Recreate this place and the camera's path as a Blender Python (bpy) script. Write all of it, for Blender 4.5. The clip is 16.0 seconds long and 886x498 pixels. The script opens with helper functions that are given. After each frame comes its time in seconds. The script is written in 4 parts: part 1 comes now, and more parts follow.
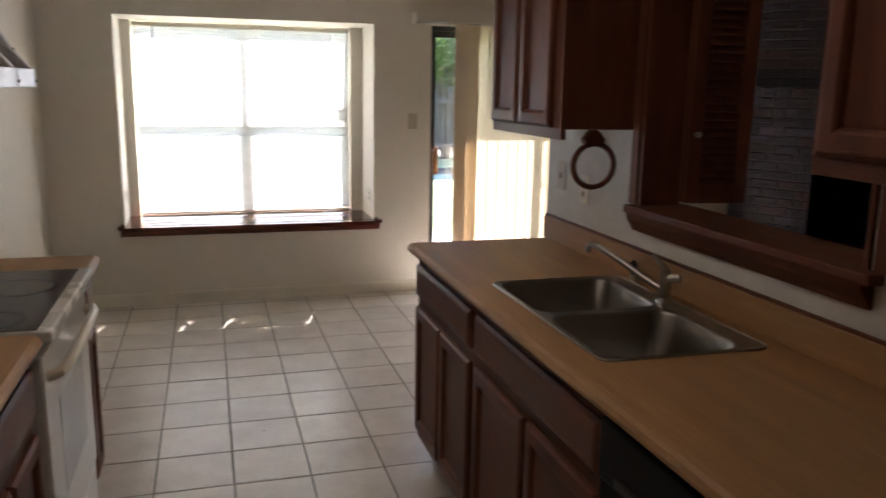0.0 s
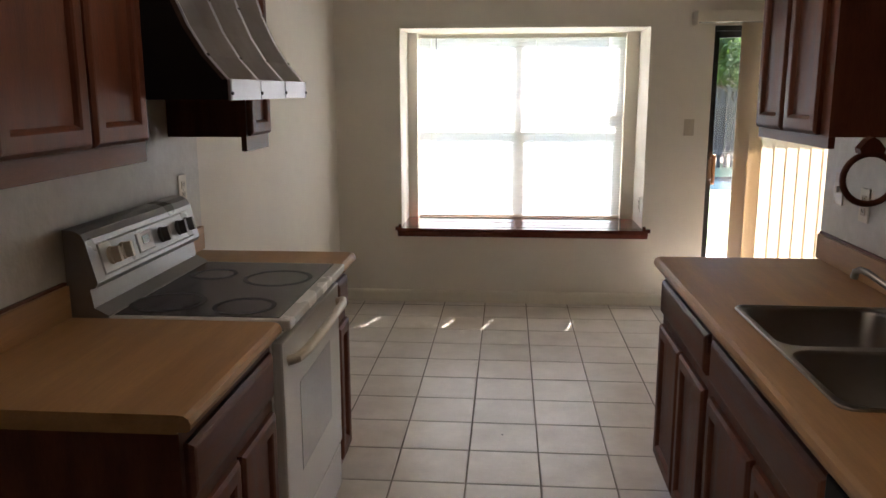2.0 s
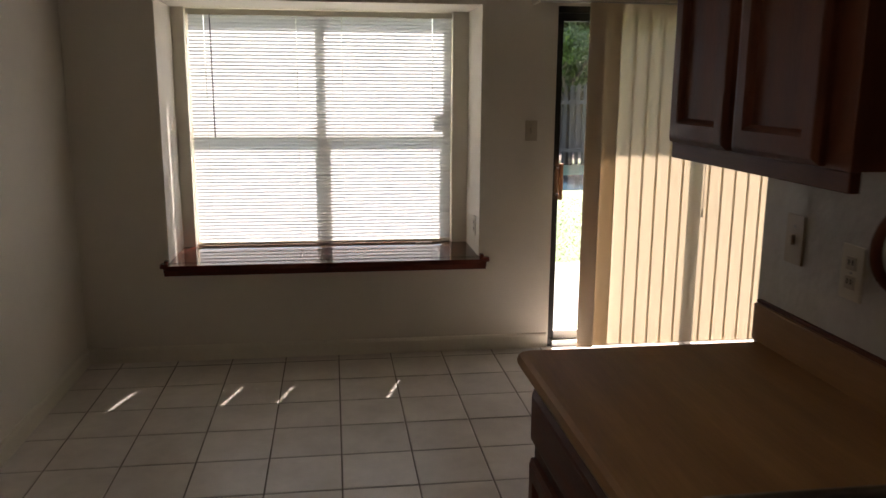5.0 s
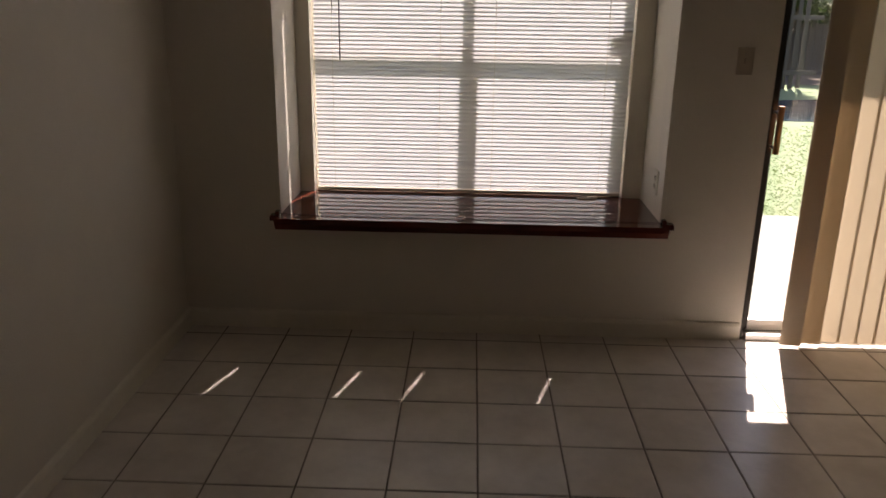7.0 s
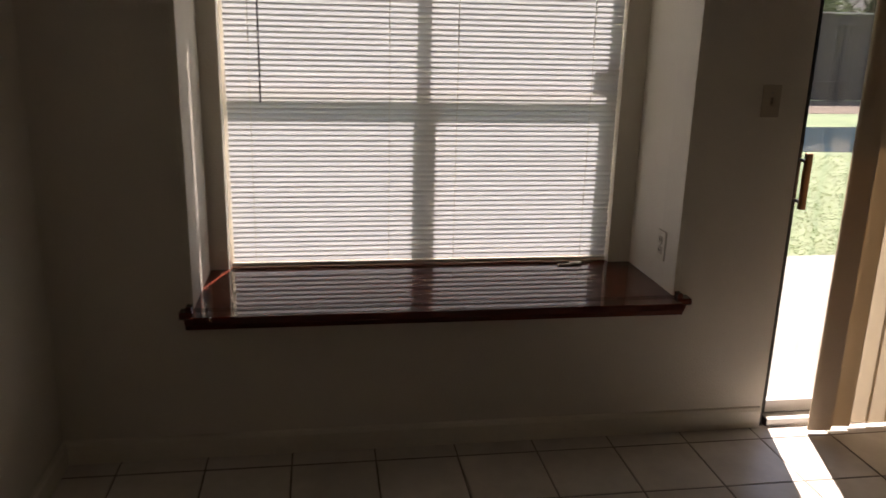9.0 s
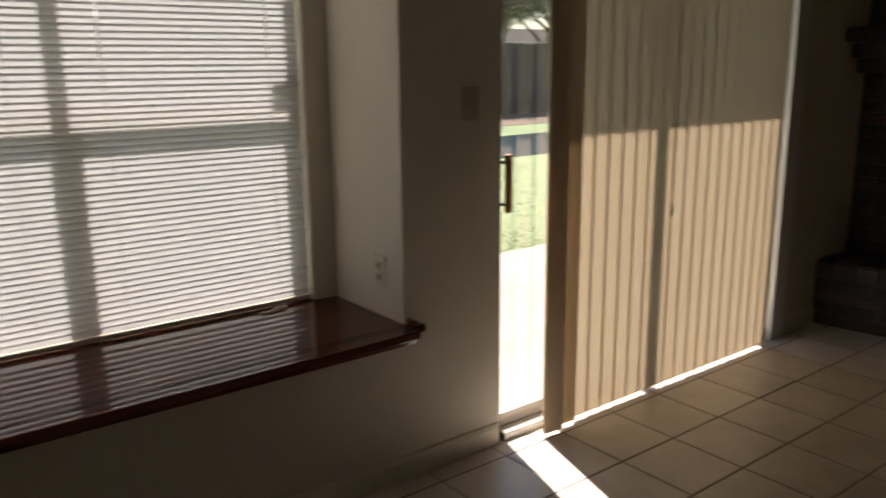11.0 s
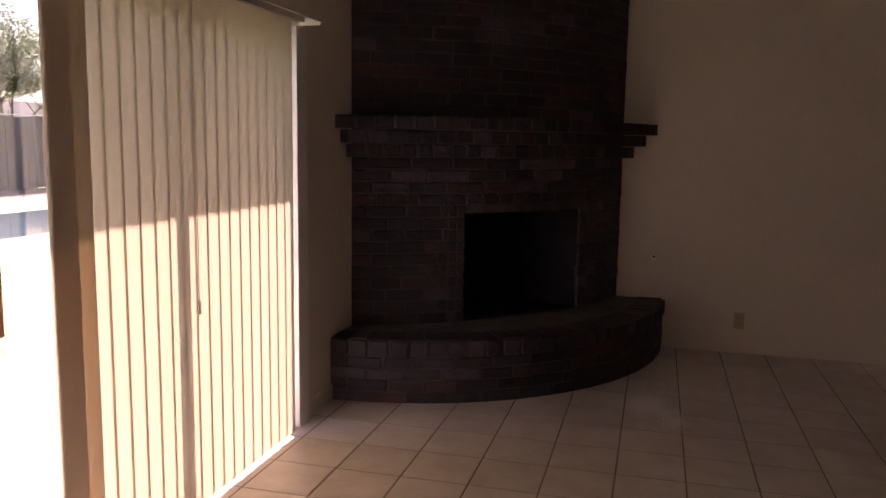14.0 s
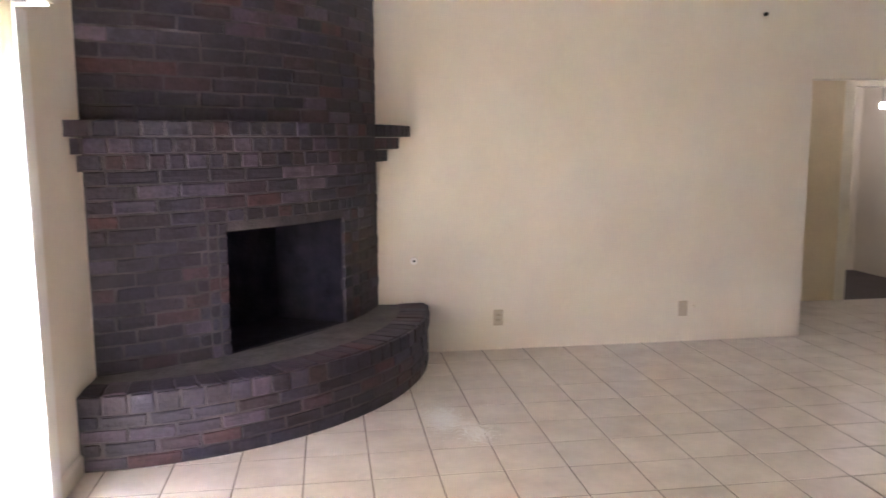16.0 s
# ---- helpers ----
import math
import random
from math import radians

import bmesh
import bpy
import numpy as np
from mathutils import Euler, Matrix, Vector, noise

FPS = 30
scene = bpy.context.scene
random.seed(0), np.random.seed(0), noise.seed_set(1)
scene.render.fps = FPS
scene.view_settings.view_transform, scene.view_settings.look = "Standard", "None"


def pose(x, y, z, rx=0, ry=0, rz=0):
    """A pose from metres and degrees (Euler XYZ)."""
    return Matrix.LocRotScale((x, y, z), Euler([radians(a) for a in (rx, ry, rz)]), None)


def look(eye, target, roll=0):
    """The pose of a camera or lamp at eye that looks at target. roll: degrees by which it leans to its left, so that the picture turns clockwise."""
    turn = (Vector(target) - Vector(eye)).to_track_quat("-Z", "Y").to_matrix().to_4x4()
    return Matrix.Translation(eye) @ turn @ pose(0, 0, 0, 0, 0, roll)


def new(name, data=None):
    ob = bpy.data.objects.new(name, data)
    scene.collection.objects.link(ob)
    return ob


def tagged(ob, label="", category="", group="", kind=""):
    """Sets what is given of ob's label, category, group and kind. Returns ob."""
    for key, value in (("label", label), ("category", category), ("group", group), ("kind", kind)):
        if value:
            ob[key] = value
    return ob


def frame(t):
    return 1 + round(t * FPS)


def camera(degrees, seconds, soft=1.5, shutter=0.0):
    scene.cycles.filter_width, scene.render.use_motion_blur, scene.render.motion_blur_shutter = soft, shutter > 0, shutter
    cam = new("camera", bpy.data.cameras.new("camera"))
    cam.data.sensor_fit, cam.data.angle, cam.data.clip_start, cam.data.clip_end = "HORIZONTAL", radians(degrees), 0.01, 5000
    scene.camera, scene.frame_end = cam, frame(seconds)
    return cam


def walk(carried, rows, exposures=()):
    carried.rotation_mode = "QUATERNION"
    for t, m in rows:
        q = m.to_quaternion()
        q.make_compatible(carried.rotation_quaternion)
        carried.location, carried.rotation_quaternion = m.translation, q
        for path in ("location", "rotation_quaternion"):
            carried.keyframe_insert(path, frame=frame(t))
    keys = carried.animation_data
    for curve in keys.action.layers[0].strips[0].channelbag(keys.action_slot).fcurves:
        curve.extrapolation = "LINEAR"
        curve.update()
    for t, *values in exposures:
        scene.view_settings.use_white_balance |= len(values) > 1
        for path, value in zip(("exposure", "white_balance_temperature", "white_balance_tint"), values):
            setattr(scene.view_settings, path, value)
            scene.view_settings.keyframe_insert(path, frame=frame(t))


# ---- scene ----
cam = camera(58.2, 16.0, shutter=0.5)
PATH = [
    (0, (-0.045, -5.745, 1.56), (0.51, -3.865, 1.161), 1.0),
    (0.5, (0.007, -5.689, 1.561), (0.338, -3.76, 1.15), 1.3),
    (1, (0.083, -5.677, 1.565), (0.197, -3.727, 1.137), 1.3),
    (1.5, (0.121, -5.696, 1.565), (0.05, -3.742, 1.148), 0.5),
    (2, (0.15, -5.706, 1.562), (-0.008, -3.751, 1.172), -0.1),
    (2.5, (0.158, -5.624, 1.553), (0.083, -3.657, 1.199), 0.3),
    (3, (0.144, -5.429, 1.558), (0.269, -3.463, 1.213), 0.3),
    (3.2, (0.135, -5.345, 1.56), (0.331, -3.387, 1.206), 0.1),
    (5.3, (0.302, -4.262, 1.549), (0.571, -2.323, 1.143), 0.4),
    (5.5, (0.293, -4.167, 1.54), (0.525, -2.224, 1.126), 0.4),
    (6, (0.286, -3.934, 1.549), (0.387, -1.997, 1.064), 0.6),
    (6.5, (0.305, -3.688, 1.561), (0.269, -1.77, 0.994), 0.3),
    (7, (0.248, -3.464, 1.565), (0.187, -1.561, 0.953), 0.9),
    (7.5, (0.18, -3.245, 1.582), (0.125, -1.33, 1.007), 1.3),
    (8, (0.121, -3.095, 1.618), (0.08, -1.18, 1.044), 1.5),
    (8.2, (0.088, -3.006, 1.614), (0.08, -1.088, 1.045), 1.2),
    (10.3, (-0.54, -2.142, 1.433), (0.355, -0.416, 0.961), 2.1),
    (10.5, (-0.484, -2.124, 1.434), (0.478, -0.436, 0.96), 1.5),
    (11, (-0.335, -2.031, 1.436), (0.852, -0.486, 0.983), -0.6),
    (11.5, (-0.204, -1.936, 1.429), (1.205, -0.582, 1.004), -1.3),
    (12, (-0.124, -1.911, 1.434), (1.445, -0.739, 1.029), -0.8),
    (12.5, (-0.124, -1.848, 1.433), (1.584, -0.87, 1.078), -0.5),
    (13, (-0.132, -1.749, 1.453), (1.693, -0.986, 1.16), 0.4),
    (13.5, (-0.157, -1.681, 1.458), (1.736, -1.093, 1.188), 0.5),
    (14, (-0.148, -1.631, 1.457), (1.767, -1.12, 1.191), 0.9),
    (14.5, (-0.047, -1.496, 1.453), (1.895, -1.085, 1.205), 0.0),
    (15, (0.067, -1.373, 1.453), (2.041, -1.163, 1.211), 0.1),
    (15.5, (0.162, -1.194, 1.427), (2.148, -1.243, 1.195), -0.5),
    (16, (0.237, -1.049, 1.495), (2.199, -1.332, 1.227), -0.4),
]
EXPOSURES = [(0, 3.85, 6250, 20), (3.2, 3.9, 6350, 20), (5.3, 2.2, 6900, 22), (7, 1.8, 7150, 26), (8.2, 1.68, 7050, 26), (10.3, 1.45, 7100, 20), (11, 1.5, 7200, 20), (12, 1.6, 7300, 25), (12.5, 2.1, 8000, 41), (13, 2.4, 8400, 56), (14, 2.9, 7200, 49), (14.5, 2.98, 7400, 47), (15, 3.66, 6100, 29), (15.3, 4.2, 6000, 28), (15.7, 5.48, 5800, 27), (16, 6.12, 5700, 26)]
# strength of the unseen light added over the kitchen
KITCHEN_FILL = 0.22
# ---- exposure and walk ----
walk(cam, [(t, look(e, a, r)) for t, e, a, r in PATH], EXPOSURES)

# ---- world and sun ----
SUN_WAY = Vector((-0.31, -1.0, -1.58))
world = bpy.data.worlds.new("sky")
scene.world = world
world.use_nodes = True
wn = world.node_tree.nodes
sky = wn.new("ShaderNodeTexSky")
sky.sky_type = 'NISHITA'
sky.sun_disc = False
sky.sun_elevation = math.atan2(1.58, math.hypot(0.31, 1.0))
sky.sun_rotation = math.atan2(0.31, 1.0)
world.node_tree.links.new(sky.outputs[0], wn["Background"].inputs[0])
wn["Background"].inputs[1].default_value = 0.085
sun = new("sun", bpy.data.lights.new("sun", 'SUN'))
sun.data.energy, sun.data.angle, sun.data.color = 5.0, radians(0.53), (1.0, 0.965, 0.90)
sun.matrix_world = look((4, 12, 20), Vector((4, 12, 20)) + SUN_WAY)

# ---- materials ----


def mat(name, col, rough=0.5, metal=0.0, var=0.12, scale=3.0, fine=40.0, fvar=0.06, bump=0.0, bscale=60.0, rand=0.0, stretch=(1, 1, 1), col2=None, coat=0.0, rvar=0.08, spec=0.5):
    """A principled surface: two scales of colour change, relief, gloss that varies a little, and a tint for each object."""
    m = bpy.data.materials.new(name)
    m.use_nodes = True
    nt = m.node_tree
    n, l = nt.nodes, nt.links
    b = n["Principled BSDF"]
    tc, info = n.new("ShaderNodeTexCoord"), n.new("ShaderNodeObjectInfo")
    off = n.new("ShaderNodeVectorMath")
    off.operation = 'MULTIPLY_ADD'
    l.new(info.outputs["Random"], off.inputs[0])
    off.inputs[1].default_value = (37.0, 53.0, 29.0)
    l.new(tc.outputs["Object"], off.inputs[2])
    mp = n.new("ShaderNodeMapping")
    mp.inputs["Scale"].default_value = stretch
    l.new(off.outputs[0], mp.inputs[0])

    def nz(s, det=4.0):
        t = n.new("ShaderNodeTexNoise")
        t.inputs["Scale"].default_value, t.inputs["Detail"].default_value = s, det
        l.new(mp.outputs[0], t.inputs["Vector"])
        r = n.new("ShaderNodeMapRange")
        r.inputs[1].default_value, r.inputs[2].default_value = 0.28, 0.72
        l.new(t.outputs[0], r.inputs[0])
        return r.outputs[0]

    def mix(fac, a, bb, blend='MIX'):
        x = n.new("ShaderNodeMix")
        x.data_type, x.blend_type = 'RGBA', blend
        for sock, v in ((x.inputs[0], fac), (x.inputs[6], a), (x.inputs[7], bb)):
            if hasattr(v, "links"):
                l.new(v, sock)
            else:
                sock.default_value = v
        return x.outputs[2]
    c4 = lambda c, k=1.0: (min(c[0] * k, 1), min(c[1] * k, 1), min(c[2] * k, 1), 1)
    big = nz(scale)
    base = mix(big, c4(col, 1 - var), c4(col2 or col, 1 if col2 else 1 + var))
    if fvar:
        base = mix(nz(fine), mix(1.0, base, c4((1 - fvar,) * 3), 'MULTIPLY'), base)
    if rand:
        v = n.new("ShaderNodeMapRange")
        v.inputs[3].default_value, v.inputs[4].default_value = 1 - rand, 1.0
        l.new(info.outputs["Random"], v.inputs[0])
        base = mix(1.0, base, v.outputs[0], 'MULTIPLY')
    l.new(base, b.inputs["Base Color"])
    rr_ = n.new("ShaderNodeMapRange")
    rr_.inputs[3].default_value, rr_.inputs[4].default_value = max(rough - rvar, 0.02), min(rough + rvar, 1)
    l.new(big, rr_.inputs[0])
    l.new(rr_.outputs[0], b.inputs["Roughness"])
    b.inputs["Metallic"].default_value = metal
    b.inputs["Specular IOR Level"].default_value = spec
    b.inputs["Coat Weight"].default_value = coat
    b.inputs["Coat Roughness"].default_value = 0.12
    if bump:
        bp = n.new("ShaderNodeBump")
        bp.inputs["Strength"].default_value, bp.inputs["Distance"].default_value = bump, 0.004
        l.new(nz(bscale, 3.0), bp.inputs["Height"])
        l.new(bp.outputs[0], b.inputs["Normal"])
    return m


def thin(m, colour, amount):
    """Lets a share of the light through a thin sheet of that material."""
    nt = m.node_tree
    n, l = nt.nodes, nt.links
    tr, mx = n.new("ShaderNodeBsdfTranslucent"), n.new("ShaderNodeMixShader")
    tr.inputs[0].default_value = (*colour, 1)
    mx.inputs[0].default_value = amount
    l.new(n["Principled BSDF"].outputs[0], mx.inputs[1])
    l.new(tr.outputs[0], mx.inputs[2])
    l.new(mx.outputs[0], n["Material Output"].inputs[0])
    return m


def pane_glass(name, tint=(0.96, 0.98, 0.97)):
    m = bpy.data.materials.new(name)
    m.use_nodes = True
    n, l = m.node_tree.nodes, m.node_tree.links
    t, g, mx, lw = n.new("ShaderNodeBsdfTransparent"), n.new("ShaderNodeBsdfGlossy"), n.new("ShaderNodeMixShader"), n.new("ShaderNodeLayerWeight")
    pw, fr = n.new("ShaderNodeMath"), n.new("ShaderNodeMath")
    pw.operation, fr.operation = 'POWER', 'MULTIPLY_ADD'
    pw.inputs[1].default_value, fr.inputs[1].default_value, fr.inputs[2].default_value = 1.4, 0.5, 0.03
    l.new(lw.outputs["Facing"], pw.inputs[0])
    l.new(pw.outputs[0], fr.inputs[0])
    t.inputs[0].default_value = (*tint, 1)
    g.inputs["Roughness"].default_value = 0.02
    l.new(fr.outputs[0], mx.inputs[0])
    l.new(t.outputs[0], mx.inputs[1])
    l.new(g.outputs[0], mx.inputs[2])
    l.new(mx.outputs[0], n["Material Output"].inputs[0])
    return m


PAINT = mat("cream_wall_paint", (0.76, 0.708, 0.61), 0.62, var=0.05, scale=1.2, fine=9, fvar=0.03, bump=0.25, bscale=140)
WHITE = mat("ivory_trim_paint", (0.78, 0.73, 0.62), 0.42, var=0.05, scale=4, fvar=0.04)
BRIGHT = mat("white_gloss_trim", (0.84, 0.83, 0.80), 0.35, var=0.04, scale=3, fine=30, fvar=0.03)
CEIL = mat("ceiling_texture", (0.80, 0.78, 0.72), 0.9, var=0.05, bump=0.6, bscale=90)
PAPER = mat("textured_kitchen_plaster", (0.60, 0.585, 0.53), 0.5, var=0.10, scale=5, fine=26, fvar=0.10, bump=0.35, bscale=38)
TILE = mat("cream_floor_tile", (0.70, 0.63, 0.56), 0.30, var=0.10, scale=5, fine=22, fvar=0.08, bump=0.05, bscale=50, rand=0.10, col2=(0.80, 0.74, 0.675), rvar=0.015)
GROUT = mat("worn_grout", (0.15, 0.12, 0.10), 0.9, var=0.25, scale=1.3, fine=9, fvar=0.25, col2=(0.40, 0.345, 0.29))
CHERRY = mat("cherry_stained_wood", (0.115, 0.034, 0.018), 0.46, var=0.28, scale=3, fine=60, fvar=0.25, stretch=(6, 6, 0.7), bump=0.08, bscale=50, col2=(0.175, 0.056, 0.028), spec=0.2)
CHERRY_H = mat("cherry_stained_wood_lengthwise", (0.11, 0.033, 0.018), 0.46, var=0.28, scale=3, fine=60, fvar=0.25, stretch=(6, 0.7, 6), bump=0.08, bscale=50, col2=(0.165, 0.055, 0.028), spec=0.2)
MAHOG = mat("glossy_mahogany", (0.125, 0.030, 0.019), 0.035, var=0.3, scale=3, fine=50, fvar=0.25, stretch=(0.6, 8, 8), col2=(0.165, 0.042, 0.026), rvar=0.012)
LAMINATE = mat("wood_grain_laminate", (0.385, 0.203, 0.084), 0.45, var=0.16, scale=2.2, fine=22, fvar=0.14, stretch=(7, 0.55, 7), col2=(0.46, 0.265, 0.118), bump=0.03, rvar=0.05, spec=0.3)
STEEL = mat("brushed_stainless_steel", (0.30, 0.285, 0.265), 0.30, 1.0, var=0.10, scale=3, fine=60, fvar=0.03, stretch=(1, 4, 1), rvar=0.02)
CHROME = mat("worn_chrome", (0.42, 0.40, 0.375), 0.30, 1.0, var=0.08, scale=20, rvar=0.02)
ENAMEL = mat("white_enamel", (0.64, 0.62, 0.58), 0.27, var=0.03, scale=6, fvar=0.02, rvar=0.01)
ALMOND = mat("almond_plastic", (0.52, 0.45, 0.34), 0.4, var=0.05)
IVORY = mat("ivory_plastic", (0.72, 0.67, 0.55), 0.4, var=0.04)
BLACKGLASS = mat("black_ceramic_glass", (0.044, 0.036, 0.042), 0.14, var=0.12, scale=8, rvar=0.008, spec=0.06)
BURNER = mat("printed_burner_ring", (0.008, 0.007, 0.008), 0.3, var=0.3, scale=40, rvar=0.02, spec=0.06)
OVENGLASS = mat("smoked_oven_glass", (0.43, 0.42, 0.40), 0.06, var=0.05, rvar=0.02)
GLOSSWHITE = mat("glossy_white_oven_glass", (0.66, 0.64, 0.60), 0.07, var=0.03, scale=3, fvar=0.0, rvar=0.01)
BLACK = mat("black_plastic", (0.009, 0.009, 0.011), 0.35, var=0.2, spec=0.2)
DWBLACK = mat("dull_black_enamel", (0.006, 0.006, 0.008), 0.45, var=0.2, spec=0.08)
HOODMETAL = mat("dark_bronze_hood_metal", (0.11, 0.085, 0.07), 0.42, 0.7, var=0.25, scale=7, fine=45, fvar=0.2)
HOODBAND = mat("pewter_strip", (0.33, 0.33, 0.36), 0.36, 0.8, var=0.12, scale=9, fine=60, fvar=0.08)
MORTAR = mat("sooty_mortar", (0.055, 0.048, 0.055), 0.95, var=0.3, scale=5, col2=(0.12, 0.107, 0.112), bump=0.6, bscale=70)
SOOT = mat("sooty_firebox_brick", (0.026, 0.024, 0.036), 0.95, var=0.4, scale=9, bump=0.5, bscale=40, spec=0.1)
BRONZE = mat("dark_bronze_aluminium", (0.035, 0.032, 0.030), 0.4, 0.6, var=0.2)
ALUM = mat("mill_aluminium", (0.45, 0.44, 0.42), 0.4, 0.9, var=0.15)
HANDLEWOOD = mat("varnished_oak_handle", (0.46, 0.20, 0.07), 0.45, var=0.25, stretch=(8, 8, 1), scale=6)
PVC = thin(mat("cream_vinyl_vane", (0.66, 0.56, 0.43), 0.5, var=0.05, scale=3, fine=300, fvar=0.06, stretch=(3, 3, 0.3), bump=0.15, bscale=200), (0.74, 0.60, 0.41), 0.205)
SLAT = thin(mat("white_vinyl_slat", (0.78, 0.76, 0.72), 0.42, var=0.03, scale=5, fvar=0.0), (0.735, 0.765, 0.80), 0.19)
GLASS = pane_glass("window_glass")
CONCRETE = mat("sunlit_concrete", (0.34, 0.325, 0.295), 0.9, var=0.22, scale=2, fine=60, fvar=0.2, bump=0.3, bscale=120)
GRASS = mat("lawn", (0.15, 0.22, 0.10), 0.9, var=0.2, scale=1.6, fine=25, fvar=0.2, bump=0.4, bscale=40, col2=(0.24, 0.30, 0.16))
LITTER = mat("dry_leaf_litter", (0.17, 0.125, 0.095), 0.95, var=0.4, scale=3, fine=18, fvar=0.5, bump=1.0, bscale=20)
WATER = mat("still_water", (0.04, 0.07, 0.09), 0.05, var=0.2, scale=1, bump=0.05, bscale=6, rvar=0.02)
FENCEWOOD = mat("weathered_fence_wood", (0.105, 0.088, 0.078), 0.9, var=0.25, scale=4, fine=40, fvar=0.25, stretch=(5, 5, 0.5), rand=0.35)
SHINGLE = mat("brown_shingle", (0.022, 0.017, 0.015), 0.95, var=0.3, scale=3, fine=30, fvar=0.3)
SIDING = mat("tan_siding", (0.35, 0.30, 0.24), 0.8, var=0.1)
BARK = mat("bark", (0.09, 0.065, 0.045), 0.95, var=0.35, scale=5, bump=0.8, bscale=18, stretch=(3, 3, 0.6))
LEAF = thin(mat("leaf", (0.055, 0.10, 0.022), 0.5, var=0.4, scale=2.0, fine=9, fvar=0.4, col2=(0.11, 0.15, 0.04)), (0.12, 0.22, 0.03), 0.3)
# hall wall colour with the warm lamplight mixed in
LAMPLIT_PAINT = mat("lamplit_hall_paint", (0.74, 0.63, 0.44), 0.6, var=0.06, scale=2)
DARKFLOOR = mat("dark_carpet", (0.10, 0.085, 0.08), 0.95, var=0.2, bump=0.5, bscale=200)


def brick_material():
    """Dark painted clay: most purple brown, some redder, a few worn pale."""
    m = mat("dark_painted_brick", (0.042, 0.034, 0.045), 0.62, var=0.4, scale=9, fine=50, fvar=0.35, bump=0.4, bscale=45)
    n, l = m.node_tree.nodes, m.node_tree.links
    b = n["Principled BSDF"]
    old = b.inputs["Base Color"].links[0].from_socket
    info = n.new("ShaderNodeObjectInfo")
    ramp = n.new("ShaderNodeValToRGB")
    e = ramp.color_ramp.elements
    e[0].position, e[0].color = 0.0, (0.55, 0.58, 0.75, 1)
    e[1].position, e[1].color = 0.30, (0.95, 0.92, 1.0, 1)
    for p, c in ((0.45, (1.15, 1.2, 1.45, 1)), (0.60, (1.0, 0.88, 0.9, 1)), (0.76, (1.55, 1.05, 1.0, 1)), (0.86, (1.9, 1.1, 0.95, 1)), (0.92, (1.7, 1.75, 2.0, 1)), (0.965, (2.3, 2.2, 2.3, 1)), (1.0, (3.6, 3.3, 3.2, 1))):
        x = e.new(p)
        x.color = c
    l.new(info.outputs["Random"], ramp.inputs[0])
    mx = n.new("ShaderNodeMix")
    mx.data_type, mx.blend_type = 'RGBA', 'MULTIPLY'
    mx.inputs[0].default_value = 1.0
    l.new(old, mx.inputs[6])
    l.new(ramp.outputs[0], mx.inputs[7])
    l.new(mx.outputs[2], b.inputs["Base Color"])
    return m


BRICK = brick_material()

# ---- building helpers ----
ORIGIN = {}


def thing(name, at, label, category, group="", kind=""):
    ob = new(name)
    ob.empty_display_size = 0.1
    ob.location = at
    ORIGIN[ob] = Vector(at)
    return tagged(ob, label, category, group, kind)


def part(name, bm, material, parent=None, label="", smooth=False):
    """Links a bmesh, drawn in world metres, as one mesh under a thing or a part."""
    at = ORIGIN.get(parent, Vector((0, 0, 0)))
    bmesh.ops.recalc_face_normals(bm, faces=bm.faces)
    me = bpy.data.meshes.new(name)
    for v in bm.verts:
        v.co -= at
    if smooth:
        for f in bm.faces:
            f.smooth = True
    bm.to_mesh(me)
    bm.free()
    me.materials.append(material)
    ob = new(name, me)
    ob.parent = parent
    ORIGIN[ob] = at
    if smooth:
        me.set_sharp_from_angle(angle=radians(40))
    return tagged(ob, label) if label else ob


def single(name, bm, material, label, category, kind="", group="", smooth=False):
    return tagged(part(name, bm, material, None, "", smooth), label, category, group, kind)


def box(bm, x0, x1, y0, y1, z0, z1, bevel=0.0, seg=2):
    m = bmesh.new()
    bmesh.ops.create_cube(m, size=1)
    for v in m.verts:
        v.co = Vector(((x0 + x1) / 2 + v.co.x * (x1 - x0), (y0 + y1) / 2 + v.co.y * (y1 - y0), (z0 + z1) / 2 + v.co.z * (z1 - z0)))
    if bevel:
        bmesh.ops.bevel(m, geom=m.edges[:], offset=bevel, segments=seg, profile=0.6, affect='EDGES')
    join(bm, m)
    return bm


def join(bm, other):
    vm = {v: bm.verts.new(v.co) for v in other.verts}
    for f in other.faces:
        bm.faces.new([vm[v] for v in f.verts])
    other.free()


def B(*a, **k):
    return box(bmesh.new(), *a, **k)


def loft(bm, loops, cap0=True, cap1=True, closed=True):
    rows = [[bm.verts.new(p) for p in lp] for lp in loops]
    n = len(rows[0])
    for a, b in zip(rows, rows[1:]):
        for i in range(n if closed else n - 1):
            bm.faces.new((a[i], a[(i + 1) % n], b[(i + 1) % n], b[i]))
    if cap0:
        bm.faces.new(rows[0][::-1])
    if cap1:
        bm.faces.new(rows[-1])
    return bm


def prism(bm, pts, z0, z1):
    return loft(bm, [[(x, y, z0) for x, y in pts], [(x, y, z1) for x, y in pts]])


def along(bm, profile, a, b):
    """Sweeps a profile of (out, up) points from a to b; out points to the left of the way."""
    a, b = Vector(a), Vector(b)
    side = Vector((0, 0, 1)).cross((b - a).normalized())
    return loft(bm, [[p + side * o + Vector((0, 0, u)) for o, u in profile] for p in (a, b)])


